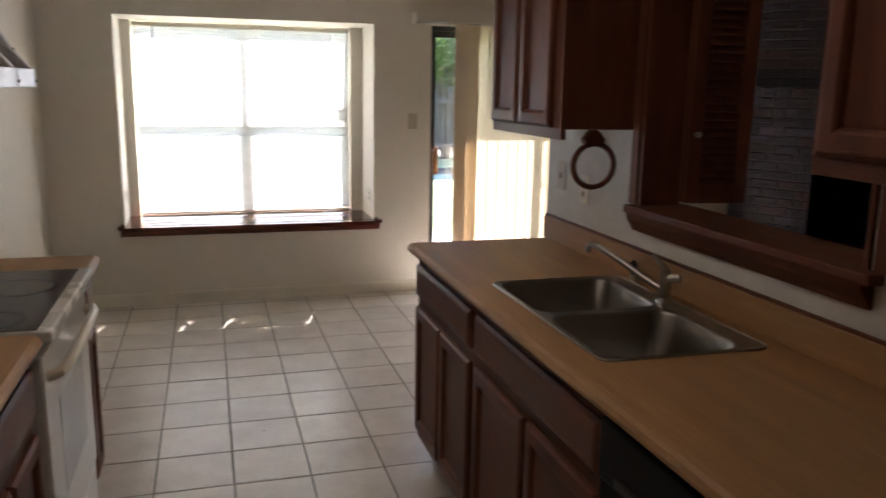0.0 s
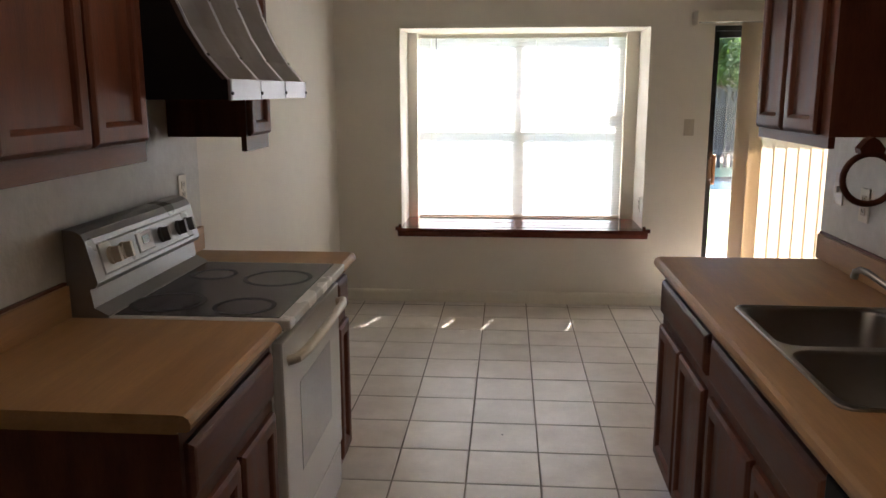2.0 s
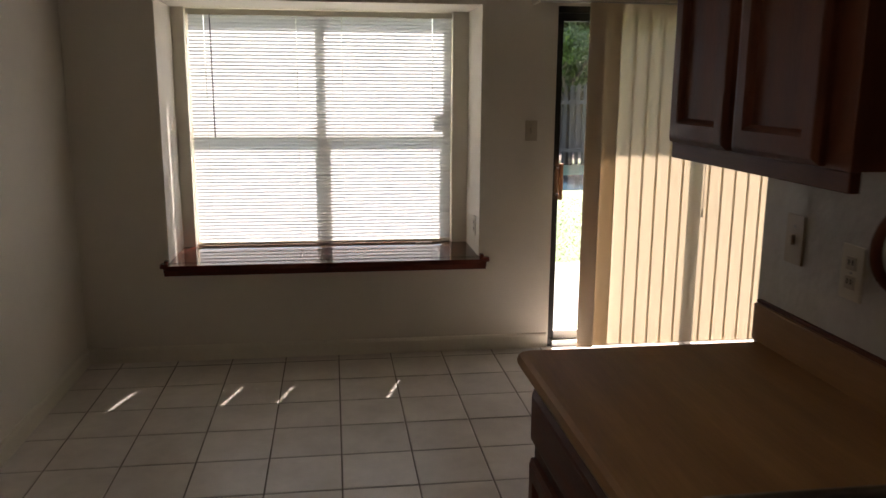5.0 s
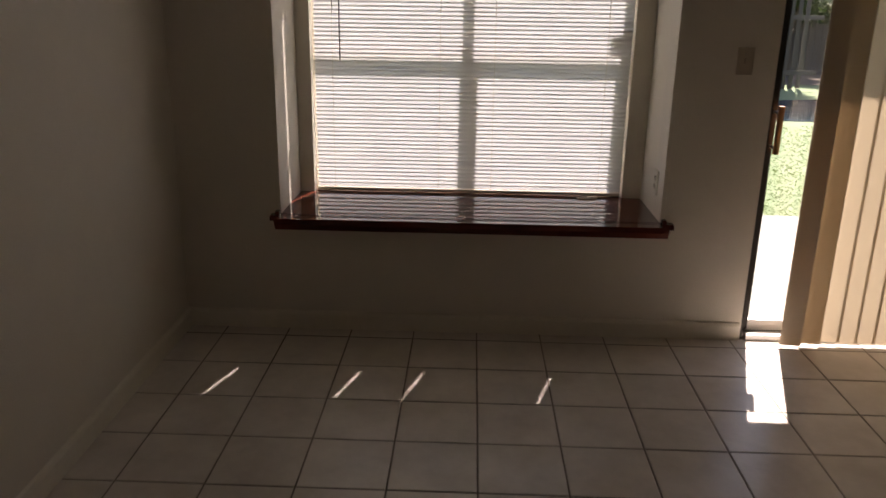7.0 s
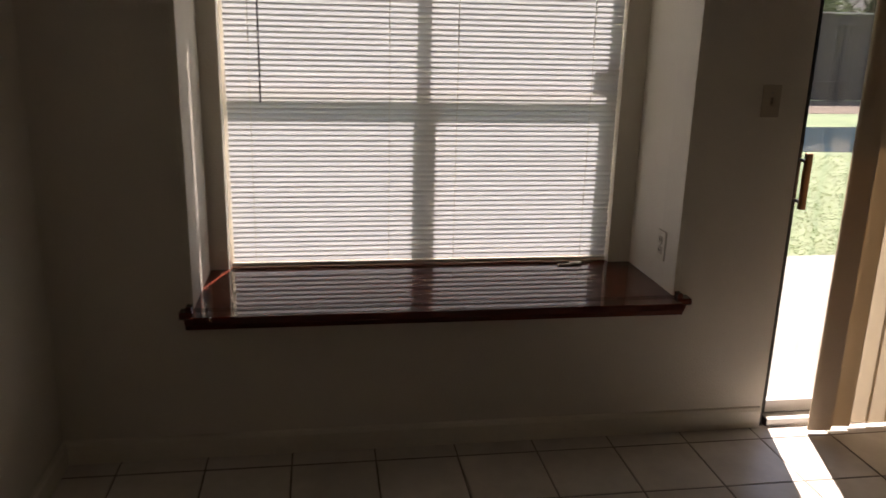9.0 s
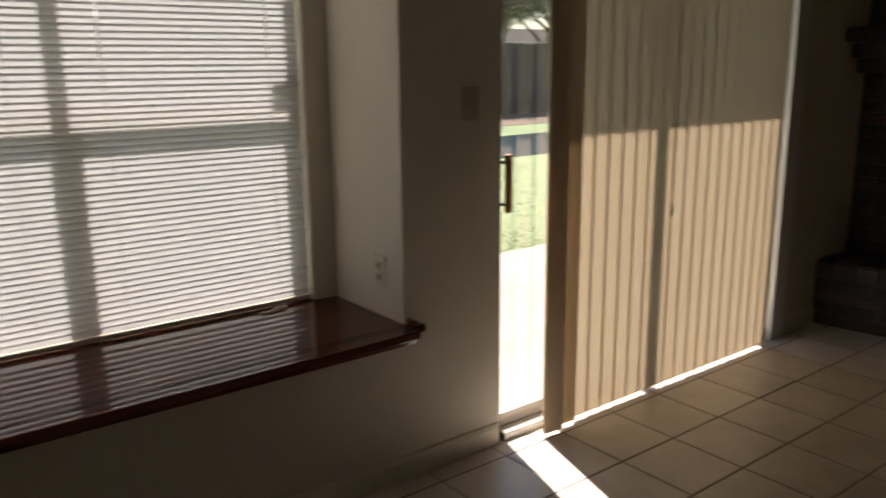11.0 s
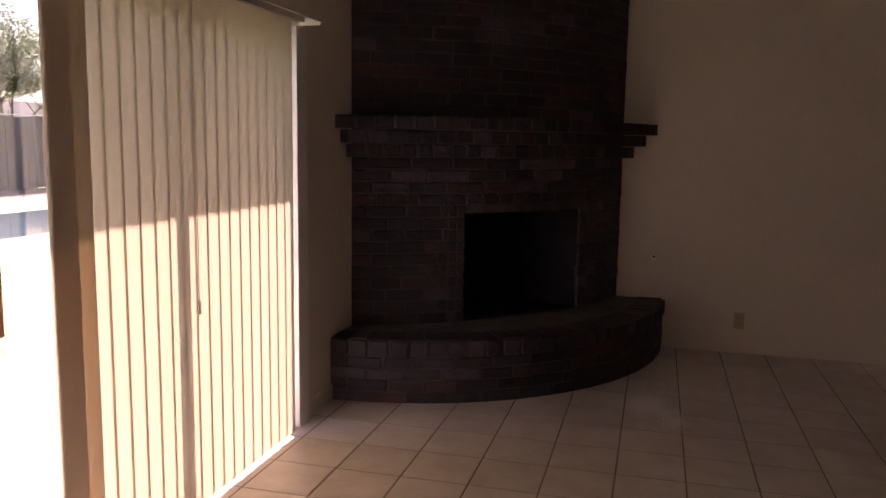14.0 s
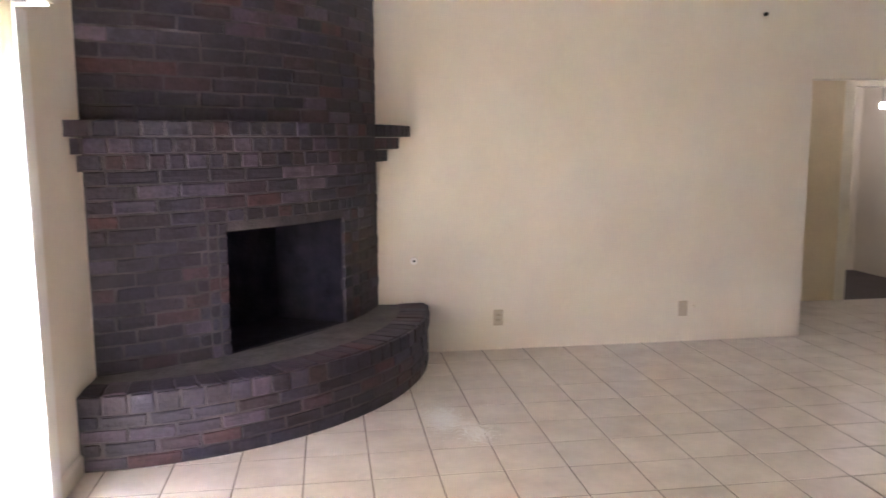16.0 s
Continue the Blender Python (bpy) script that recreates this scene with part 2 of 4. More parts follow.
def cyl(bm, a, b, r0, r1=None, n=16):
    a, b = Vector(a), Vector(b)
    d = (b - a).normalized()
    u = d.orthogonal().normalized()
    w = d.cross(u)
    ring = lambda p, r: [p + (u * math.cos(t) + w * math.sin(t)) * r for t in [2 * math.pi * i / n for i in range(n)]]
    return loft(bm, [ring(a, r0), ring(b, r0 if r1 is None else r1)])


def tube(bm, pts, r, n=12):
    pts = [Vector(p) for p in pts]
    loops = []
    u = None
    for i, p in enumerate(pts):
        d = (pts[min(i + 1, len(pts) - 1)] - pts[max(i - 1, 0)]).normalized()
        u = (d.orthogonal() if u is None else u - d * u.dot(d)).normalized()
        w = d.cross(u)
        rad = r[i] if isinstance(r, (list, tuple)) else r
        loops.append([p + (u * math.cos(t) + w * math.sin(t)) * rad for t in [2 * math.pi * k / n for k in range(n)]])
    return loft(bm, loops)


def ring_mesh(bm, c, axis, R, r, n=32, k=10):
    c, axis = Vector(c), Vector(axis).normalized()
    u = axis.orthogonal().normalized()
    w = axis.cross(u)
    rows = []
    for i in range(n):
        t = 2 * math.pi * i / n
        d = u * math.cos(t) + w * math.sin(t)
        rows.append([bm.verts.new(c + d * (R + r * math.cos(s)) + axis * r * math.sin(s)) for s in [2 * math.pi * j / k for j in range(k)]])
    for i in range(n):
        for j in range(k):
            bm.faces.new((rows[i][j], rows[(i + 1) % n][j], rows[(i + 1) % n][(j + 1) % k], rows[i][(j + 1) % k]))
    return bm


def rrect(cx, cy, hx, hy, r, z, n=5):
    out = []
    for sx, sy, a in ((1, 1, 0), (-1, 1, 90), (-1, -1, 180), (1, -1, 270)):
        for i in range(n + 1):
            t = radians(a + 90 * i / n)
            out.append(Vector((cx + sx * (hx - r) + r * math.cos(t), cy + sy * (hy - r) + r * math.sin(t), z)))
    return out


def wall_with_holes(bm, axis, c0, c1, a0, a1, z0, z1, holes):
    """A wall of thickness c0..c1 across the given axis, running a0..a1, with openings (a, a, z, z)."""
    cuts = sorted({a0, a1, *[h[0] for h in holes], *[h[1] for h in holes]})
    for p, q in zip(cuts, cuts[1:]):
        hs = sorted([h for h in holes if h[0] <= p and h[1] >= q], key=lambda h: h[2])
        lo = z0
        for h in hs + [(0, 0, z1, z1)]:
            if h[2] > lo + 1e-4:
                if axis == "y":
                    box(bm, p, q, c0, c1, lo, h[2])
                else:
                    box(bm, c0, c1, p, q, lo, h[2])
            lo = h[3]
    bmesh.ops.remove_doubles(bm, verts=bm.verts, dist=1e-5)
    return bm


# ---- plan ----
T = 0.303            # floor tile pitch
XL, YW = -1.10, 0.10  # left wall, window wall
XP0, XP1 = 1.36, 1.48  # kitchen partition
XR = 5.74            # living room end wall
YB = -7.0            # back wall
HK, HL = 2.44, 3.20  # ceilings
# ---- structure ----
single("wall_west", B(XL - 0.15, XL, YB - 0.15, YW, 0, HL), PAINT, "cream painted wall of dining nook and kitchen", "wall", "structure")
bm = wall_with_holes(bmesh.new(), "y", YW, YW + 0.15, XL - 0.15, XR + 0.15, 0, HL, [(-0.625, 1.13, 0.545, 1.995), (1.565, 3.45, 0, 2.0)])
single("wall_north", bm, PAINT, "cream painted wall with box window and sliding door", "wall", "structure")
single("wall_south", B(XL - 0.15, 8.6, YB - 0.15, YB, 0, HL), PAINT, "plain cream painted back wall", "wall", "structure")
bm = wall_with_holes(bmesh.new(), "x", XP0, XP1, YB, -2.58, 0, HL, [(-4.36, -3.36, 1.15, 2.03)])
single("wall_partition", bm, PAINT, "cream partition wall with pass-through opening", "wall", "structure")
bm = wall_with_holes(bmesh.new(), "x", XR, XR + 0.15, YB, YW, 0, HL, [(-5.50, -4.595, 0, 1.93)])
single("wall_east", bm, PAINT, "cream painted living room wall with hall opening", "wall", "structure")
single("ceiling_kitchen", B(XL - 0.15, XP0, YB, YW, HK, HK + 0.1), CEIL, "flat white textured kitchen ceiling", "ceiling", "structure")
single("ceiling_living", B(XL - 0.15, 8.6, YB - 0.15, YW + 0.15, HL, HL + 0.1), CEIL, "white textured living room ceiling", "ceiling", "structure")
single("wall_header", B(XP0, XP1, -2.58, YW, HK, HL), PAINT, "cream painted drop between kitchen and living room ceilings", "wall", "structure")
# kitchen backsplash plaster, a thin coat on the two kitchen walls
single("wall_plaster_west", B(XL, XL + 0.004, -4.6, -2.575, 0.9, HK), PAPER, "grey white textured plaster behind the range", "wall", "structure")
bm = wall_with_holes(bmesh.new(), "x", XP0 - 0.004, XP0, -5.6, -2.58, 0.9, HK, [(-4.36, -3.36, 1.15, 2.03)])
single("wall_plaster_east", bm, PAPER, "grey white textured plaster above the sink counter", "wall", "structure")

# hall behind the east wall
HX = 6.95
bm = wall_with_holes(bmesh.new(), "x", HX, HX + 0.12, YB, -3.6, 0, 2.5, [(-6.55, -5.78, 0, 1.96)])
single("wall_hall_end", bm, LAMPLIT_PAINT, "hall wall with doorway, warm lamplight put into its colour", "wall", "structure")
single("wall_hall_side", B(XR + 0.15, HX, -3.72, -3.6, 0, 2.5), LAMPLIT_PAINT, "side wall of the hall, warm lamplight put into its colour", "wall", "structure")
single("ceiling_hall", B(XR + 0.15, 8.6, YB, -3.6, 2.5, 2.6), CEIL, "hall ceiling", "ceiling", "structure")
single("wall_bedroom", B(8.5, 8.6, YB, -3.6, 0, 2.5), PAINT, "far wall of the unlit room", "wall", "structure")
single("wall_bedroom_side", B(HX + 0.12, 8.5, -4.4, -4.3, 0, 2.5), PAINT, "side wall of the unlit room", "wall", "structure")
single("floor_bedroom", B(HX, 8.6, YB, -3.6, -0.1, 0.0), DARKFLOOR, "dark carpeted floor of the unlit room", "floor", "structure")
bm = bmesh.new()
box(bm, HX - 0.015, HX + 0.135, -5.80, -5.70, 0, 2.05, 0.004)
box(bm, HX - 0.015, HX + 0.135, -6.63, -6.53, 0, 2.05, 0.004)
box(bm, HX - 0.015, HX + 0.135, -6.53, -5.80, 1.96, 2.05, 0.004)
single("trim_hall_door", bm, WHITE, "cream painted door casing in the hall", "trim", "structure")

# floor bed under the tiles
single("floor", B(XL - 0.15, HX, YB - 0.15, YW + 0.15, -0.12, -0.0025), GROUT, "cream ceramic tile floor with dark grout", "floor", "structure")
FLOOR = bpy.data.objects["floor"]

# baseboards
BBP = [(0, 0), (0.014, 0), (0.014, 0.072), (0.009, 0.085), (0, 0.09)]


def baseboard(a, b):
    single("baseboard", along(bmesh.new(), BBP, a, b), WHITE, "cream painted wooden baseboard", "baseboard", "structure")


baseboard((1.555, YW, 0), (XL, YW, 0))
baseboard((XL, YW, 0), (XL, -2.60, 0))
baseboard((3.92, YW, 0), (3.567, YW, 0))

# ---- box window ----
win = thing("window_1", (0.25, 0.4, 0.56), "box window recess with white sash window", "window", kind="structure")
bm = bmesh.new()
X0, X1, Z0, Z1, YO = -0.625, 1.13, 0.545, 1.995, 0.613
box(bm, X0 - 0.12, X0, YW + 0.15, YO + 0.032, Z0 - 0.1, Z1 + 0.1)
box(bm, X1, X1 + 0.12, YW + 0.15, YO + 0.032, Z0 - 0.1, Z1 + 0.1)
box(bm, X0, X1, YW + 0.15, YO + 0.032, Z1, Z1 + 0.1)
box(bm, X0, X1, YW + 0.15, YO + 0.032, Z0 - 0.1, Z0)
box(bm, X0, -0.553, 0.55, YO + 0.032, Z0, Z1)
box(bm, 1.035, X1, 0.55, YO + 0.032, Z0, Z1)
part("recess", bm, PAINT, win)
bm = bmesh.new()
for a in ((-0.553, -0.536, 0.545, 1.995), (1.0, 1.035, 0.545, 1.995), (-0.536, 1.0, 1.975, 1.995), (-0.536, 1.0, 0.545, 0.60)):
    box(bm, a[0], a[1], YO + 0.002, YO + 0.03, a[2], a[3], 0.003)
part("window_frame", bm, WHITE, win)
part("meeting_rail", B(-0.536, 1.0, YO + 0.003, YO + 0.027, 1.258, 1.305, 0.003), WHITE, win)
for name, x0, x1, z0, z1, yy in (("upper_sash", 0.218, 0.268, 1.305, 1.975, YO + 0.006), ("lower_sash", 0.204, 0.291, 0.60, 1.258, YO + 0.002)):
    sash = part(name, B(x0, x1, yy, yy + 0.022, z0, z1, 0.003), WHITE, win)
    for a, b in ((-0.536, x0), (x1, 1.0)):
        g = part("pane", B(a, b, YO + 0.012, YO + 0.016, z0, z1), GLASS, sash)
        g.visible_shadow = False
part("stile", B(0.978, 1.0, YO + 0.001, YO + 0.024, 0.60, 1.258, 0.002), WHITE, win)
bm = B(0.935, 1.0, YO - 0.010, YO + 0.003, 1.335, 1.415, 0.004)
part("sash_sensor", bm, BLACK, win, "small dark sensor box on the sash")
# thin casing bead round the opening
bm = bmesh.new()
for a in ((X0 - 0.02, X0, 0.575, Z1 + 0.02), (X1, X1 + 0.02, 0.575, Z1 + 0.02), (X0, X1, Z1, Z1 + 0.02)):
    box(bm, a[0], a[1], YW - 0.006, YW, a[2], a[3], 0.002)
part("bead", bm, WHITE, win, "white corner bead round the recess")

# window seat board
sill = thing("window_seat", (0.25, 0.3, 0.56), "glossy dark mahogany window seat board with moulded edge", "window sill")
part("board", B(X0, X1, 0.0, 0.549, 0.548, 0.575, 0.004), MAHOG, sill)
part("back_board", B(-0.544, 1.034, 0.549, YO, 0.548, 0.575), MAHOG, sill)
NOSE = [(0, 0.0), (0.045, 0.0), (0.052, 0.006), (0.052, 0.018), (0.045, 0.026), (0, 0.026)]
part("nosing", along(bmesh.new(), NOSE, (1.185, YW - 0.001, 0.549), (-0.668, YW - 0.001, 0.549)), MAHOG, sill)
COVE = [(0, 0), (0.012, 0), (0.016, 0.012), (0.028, 0.03), (0.036, 0.046), (0.036, 0.05), (0, 0.05)]
part("moulding", along(bmesh.new(), COVE, (1.172, YW - 0.001, 0.499), (-0.655, YW - 0.001, 0.499)), MAHOG, sill)
for x in (X0 - 0.022, X1 + 0.004):
    part("end_block", B(x, x + 0.02, YW - 0.04, YW + 0.004, 0.575, 0.592, 0.003), MAHOG, sill)
bm = B(0.80, 0.86, 0.50, 0.515, 0.5755, 0.582, 0.001)
box(bm, 0.855, 0.905, 0.512, 0.53, 0.5755, 0.585, 0.001)
single("blind_bracket", bm, IVORY, "small white plastic blind bracket lying on the window seat", "bracket")

# mini blind: many slats, each slotted at its four cords
CORDS = (-0.445, 0.09, 0.36, 0.91)
blind = thing("mini_blind", (0.245, 0.573, 1.95), "white horizontal mini blind, lowered and closed, lit from behind", "blind")
part("headrail", B(-0.54, 1.03, 0.558, 0.588, 1.955, 1.985, 0.002), IVORY, blind)
part("bottom_rail", B(-0.538, 1.028, 0.565, 0.585, 0.578, 0.594, 0.003), IVORY, blind)
NS = 66
tilt = radians(-69)
pitch = (1.945 - 0.61) / (NS - 1)


def slat(edges, z):
    """One bowed slat in lengths between the given edges, so that it is slotted at its cords."""
    bm = bmesh.new()
    for a, b in zip(edges[::2], edges[1::2]):
        loops = []
        for e in (a, b):
            lp = []
            for k in (-1, -0.5, 0, 0.5, 1):
                d = 0.0125 * k
                bow = 0.0022 * (1 - k * k)
                lp.append(Vector((e, 0.575 + d * math.cos(tilt) - bow * math.sin(tilt), z + d * math.sin(tilt) + bow * math.cos(tilt))))
            loops.append(lp)
        loft(bm, loops, False, False, closed=False)
    return part("slat", bm, SLAT, blind)


slotted = [-0.534]
for c in CORDS:
    slotted += [c - 0.0018, c + 0.0018]
slotted.append(1.028)
SR = random.Random(17)
plain, cut = slat([-0.534, 1.028], 0.61), slat(slotted, 0.61 + 42 * pitch)
for i in range(1, NS):
    if i == 42:
        continue
    o = (plain if i < 42 else cut).copy()
    scene.collection.objects.link(o)
    o.location = o.location + Vector((SR.uniform(-0.001, 0.001), 0, pitch * (i if i < 42 else i - 42)))
    o.rotation_euler = (0, SR.uniform(-0.0006, 0.0006), 0)
for c in CORDS:
    part("cord", cyl(bmesh.new(), (c, 0.563, 0.59), (c, 0.563, 1.96), 0.0012, n=6), IVORY, blind)
part("wand", cyl(bmesh.new(), (-0.405, 0.548, 1.24), (-0.405, 0.551, 1.955), 0.0035, n=8), mat("clear_grey_wand", (0.12, 0.13, 0.13), 0.2), blind, "grey plastic tilt wand")

# ---- sliding door ----
door = thing("door_1", (2.5, 0.18, 0), "dark bronze sliding glass patio door", "door", kind="structure")
bm = bmesh.new()
for a in ((1.565, 1.578, 0.0, 2.0), (3.425, 3.45, 0.0, 2.0), (1.578, 3.425, 1.965, 2.0)):
    box(bm, a[0], a[1], 0.11, 0.25, a[2], a[3], 0.002)
part("frame", bm, BRONZE, door)
part("threshold", B(1.59, 3.425, 0.09, 0.27, -0.004, 0.03, 0.004), ALUM, door, "worn aluminium threshold track")


def door_leaf(x0, x1, y):
    bm = bmesh.new()
    for a in ((x0, x0 + 0.034, 0.032, 1.965), (x1 - 0.05, x1, 0.032, 1.965), (x0 + 0.034, x1 - 0.05, 1.92, 1.965)):
        box(bm, a[0], a[1], y, y + 0.035, a[2], a[3], 0.003)
    leaf = part("sliding_leaf", bm, BRONZE, door)
    part("bottom_rail", B(x0 + 0.034, x1 - 0.05, y, y + 0.035, 0.032, 0.085, 0.003), ALUM, leaf, "worn aluminium bottom rail")
    g = part("pane", B(x0 + 0.034, x1 - 0.05, y + 0.016, y + 0.020, 0.085, 1.92), GLASS, leaf)
    g.visible_shadow = False
    return leaf


leaf = door_leaf(1.579, 2.50, 0.150)
door_leaf(2.44, 3.423, 0.195)
bm = bmesh.new()
box(bm, 1.602, 1.626, 0.098, 0.120, 0.90, 1.115, 0.005)
part("pull_handle", bm, HANDLEWOOD, leaf, "varnished wooden pull handle")
bm = bmesh.new()
for z in (0.93, 1.085):
    box(bm, 1.598, 1.606, 0.110, 0.152, z - 0.006, z + 0.006, 0.002)
part("handle_bracket", bm, ALUM, leaf)
# casing on the far side
part("casing", B(3.445, 3.565, YW - 0.03, YW, 0, 2.0, 0.006), BRIGHT, door, "white painted door casing")

# ---- vertical blinds ----
vb = thing("vertical_blind", (2.5, 0.05, 2.0), "cream vinyl vertical blinds drawn across the patio door", "blind")
bm = bmesh.new()
box(bm, 1.41, 3.468, -0.060, -0.048, 2.012, 2.085, 0.002)
box(bm, 1.41, 1.422, -0.048, YW, 2.0, 2.085, 0.002)
box(bm, 3.456, 3.468, -0.048, YW, 2.0, 2.085, 0.002)
box(bm, 1.422, 3.456, -0.048, YW, 2.073, 2.085)
part("valance", bm, WHITE, vb, "cream painted valance")
part("headrail", B(1.44, 3.45, 0.03, 0.07, 2.012, 2.04, 0.002), ALUM, vb)


def vane(x, turn, y=0.055, z0=0.018):
    bm = bmesh.new()
    loops = []
    for s in (-1, -0.6, -0.2, 0.2, 0.6, 1):
        d = 0.0478 * s
        bow = 0.0005 * (1 - s * s)
        px = d * math.cos(turn) - bow * math.sin(turn)
        py = d * math.sin(turn) + bow * math.cos(turn)
        loops.append([Vector((x + px, y - py, z)) for z in (z0, 0.7, 1.4, 2.011)])
    loft(bm, loops, False, False, closed=False)
    return part("vane", bm, PVC, vb, smooth=True)


# vanes drawn together at the open end: three, then two, then the even run
for x, a, y in ((1.768, 6, 0.006), (1.771, 5, 0.015), (1.777, 5, 0.024), (1.866, 6, 0.030), (1.872, 5, 0.038)):
    vane(x, radians(a), y)
VR = random.Random(23)
for i in range(17):
    vane(1.9655 + 0.0834 * i, radians(4.0 + VR.uniform(-0.6, 0.8)), 0.052, 0.018 + VR.uniform(-0.003, 0.003))
part("pull_cord", tube(bmesh.new(), [(2.46, 0.012, 1.99), (2.462, 0.010, 1.4), (2.46, 0.012, 0.85)], 0.002, 6), IVORY, vb)
part("cord_weight", cyl(bmesh.new(), (2.46, 0.012, 0.80), (2.46, 0.012, 0.85), 0.008, 0.005, 10), IVORY, vb)

# ---- plates on the walls ----


def plate(name, at, n, kind, label, m=IVORY, w=0.07, h=0.115):
    """A cover plate on a wall; n is the way the wall faces."""
    n = Vector(n)
    ob = thing(name, at, label, "outlet" if kind == "outlet" else "switch")
    side = Vector((0, 0, 1)).cross(n)
    c = Vector(at)

    def slab(hw, hh, d0, d1, cu=0, cv=0, b=0.0015):
        p = c + side * cu + Vector((0, 0, cv))
        q0, q1 = p - side * hw + n * d0, p + side * hw + n * d1
        return B(min(q0.x, q1.x), max(q0.x, q1.x), min(q0.y, q1.y), max(q0.y, q1.y), p.z - hh, p.z + hh, bevel=b)
    part("cover", slab(w / 2, h / 2, 0.0, 0.006), m, ob)
    if kind == "outlet":
        for v in (-0.02, 0.02):
            part("socket", slab(0.016, 0.014, 0.006, 0.009, 0, v), ALMOND, ob)
            for u in (-0.006, 0.006):
                part("slot", slab(0.0018, 0.0055, 0.009, 0.0096, u, v + 0.002, 0), BLACK, ob)
    elif kind == "switch":
        part("toggle", slab(0.005, 0.012, 0.006, 0.016), m, ob)
    part("screw", slab(0.003, 0.003, 0.006, 0.0075, 0, 0 if kind == "outlet" else 0.03), CHROME, ob)
    return ob


plate("light_switch", (1.425, YW, 1.305), (0, -1, 0), "switch", "almond toggle light switch plate beside the patio door", ALMOND)
plate("wall_outlet", (X1, 0.235, 0.735), (-1, 0, 0), "outlet", "white duplex outlet in the window recess", IVORY)
plate("wall_outlet", (XR, -2.24, 0.235), (-1, 0, 0), "outlet", "almond duplex outlet low on the living room wall", ALMOND)
plate("wall_outlet", (XR, -3.644, 0.25), (-1, 0, 0), "blank", "almond cable plate low on the living room wall", ALMOND)
plate("wall_outlet", (XL + 0.004, -2.752, 1.19), (1, 0, 0), "outlet", "white duplex outlet behind the range", IVORY)
plate("light_switch", (XP0 - 0.004, -2.725, 1.21), (-1, 0, 0), "switch", "tan switch plate above the sink counter", ALMOND)
plate("wall_outlet", (XP0 - 0.004, -2.94, 1.18), (-1, 0, 0), "outlet", "ivory duplex outlet above the sink counter", IVORY)
bm = cyl(bmesh.new(), (XR, -1.636, 0.664), (XR - 0.012, -1.636, 0.664), 0.028, 0.024, 16)
ob = single("gas_valve_plate", bm, BRIGHT, "small round white gas key escutcheon on the wall", "wall plate")
part("key_hole", cyl(bmesh.new(), (XR - 0.012, -1.636, 0.664), (XR - 0.016, -1.636, 0.664), 0.009, n=10), BLACK, ob)
bm = cyl(bmesh.new(), (XR, -4.2, 2.385), (XR - 0.02, -4.2, 2.385), 0.016, 0.012, 12)
single("wall_hook", bm, BRONZE, "small dark hook high on the living room wall", "hook")
bm = cyl(bmesh.new(), (XR, -3.73, 0.26), (XR - 0.01, -3.73, 0.26), 0.012, 0.010, 12)
single("cable_stub", bm, IVORY, "small white cable bushing beside the cable plate", "cable")
# ---- fireplace ----


class Arc:
    """An arc from a to b that bulges by sag to the right of the way."""

    def __init__(self, a, b, sag):
        a, b = Vector(a), Vector(b)
        c = (b - a).length
        self.t = (b - a).normalized()
        self.n = Vector((self.t.y, -self.t.x))
        self.r = (c * c / 4 + sag * sag) / (2 * sag)
        self.mid = (a + b) / 2
        self.c = self.mid - self.n * (self.r - sag)
        self.half = math.asin(c / 2 / self.r)
        self.length = 2 * self.half * self.r

    def at(self, s, out=0.0):
        """The point s metres along, out metres proud, and the outward way."""
        f = -self.half + s / self.r
        d = self.n * math.cos(f) + self.t * math.sin(f)
        return self.c + d * (self.r + out), d

    def poly(self, s0, s1, out=0.0, n=16):
        return [tuple(self.at(s0 + (s1 - s0) * i / n, out)[0]) for i in range(n + 1)]


ZH, ZM0, ZM1 = 0.36, 1.365, 1.605
HE = Arc((3.91, YW), (XR, -1.714), 0.53)
FA = Arc((4.23, YW), (XR, -1.385), 0.26)
F0, F1, FZ = 0.685, 1.62, 1.03
fire = thing("fireplace", (4.9, -0.6, 0), "dark painted brick corner fireplace with corbelled mantel and curved hearth", "fireplace")
CORNER = (XR, YW)
SINK_IN = 0.004
hearth = part("hearth", prism(bmesh.new(), HE.poly(0, HE.length, -SINK_IN) + [CORNER], 0, ZH - 0.004), MORTAR, fire)
bm = bmesh.new()
n_in = -FA.n
L0, R0 = FA.at(F0)[0], FA.at(F1)[0]
LI, RI = L0 + n_in * 0.50 + FA.t * 0.12, R0 + n_in * 0.50 - FA.t * 0.12
zb = ZH - 0.004
prism(bm, FA.poly(0, F0, -SINK_IN) + [tuple(LI), (LI.x, YW)], zb, FZ)
prism(bm, FA.poly(F1, FA.length, -SINK_IN) + [(XR, RI.y), tuple(RI)], zb, FZ)
prism(bm, [(LI.x, YW), tuple(LI), tuple(RI), (XR, RI.y), CORNER], zb, FZ)
prism(bm, FA.poly(0, FA.length, -SINK_IN) + [CORNER], FZ, HL)
breast = part("chimney_breast", bm, MORTAR, fire)
e = 0.012


def wallq(p, q, d):
    liner = bmesh.new()
    p, q = Vector(p), Vector(q)
    w = (q - p).normalized()
    nn = Vector((w.y, -w.x)) * d
    prism(liner, [tuple(p), tuple(q), tuple(q + nn), tuple(p + nn)], ZH, FZ)
    part("firebox_liner", liner, SOOT, fire, "sooty firebox lining")


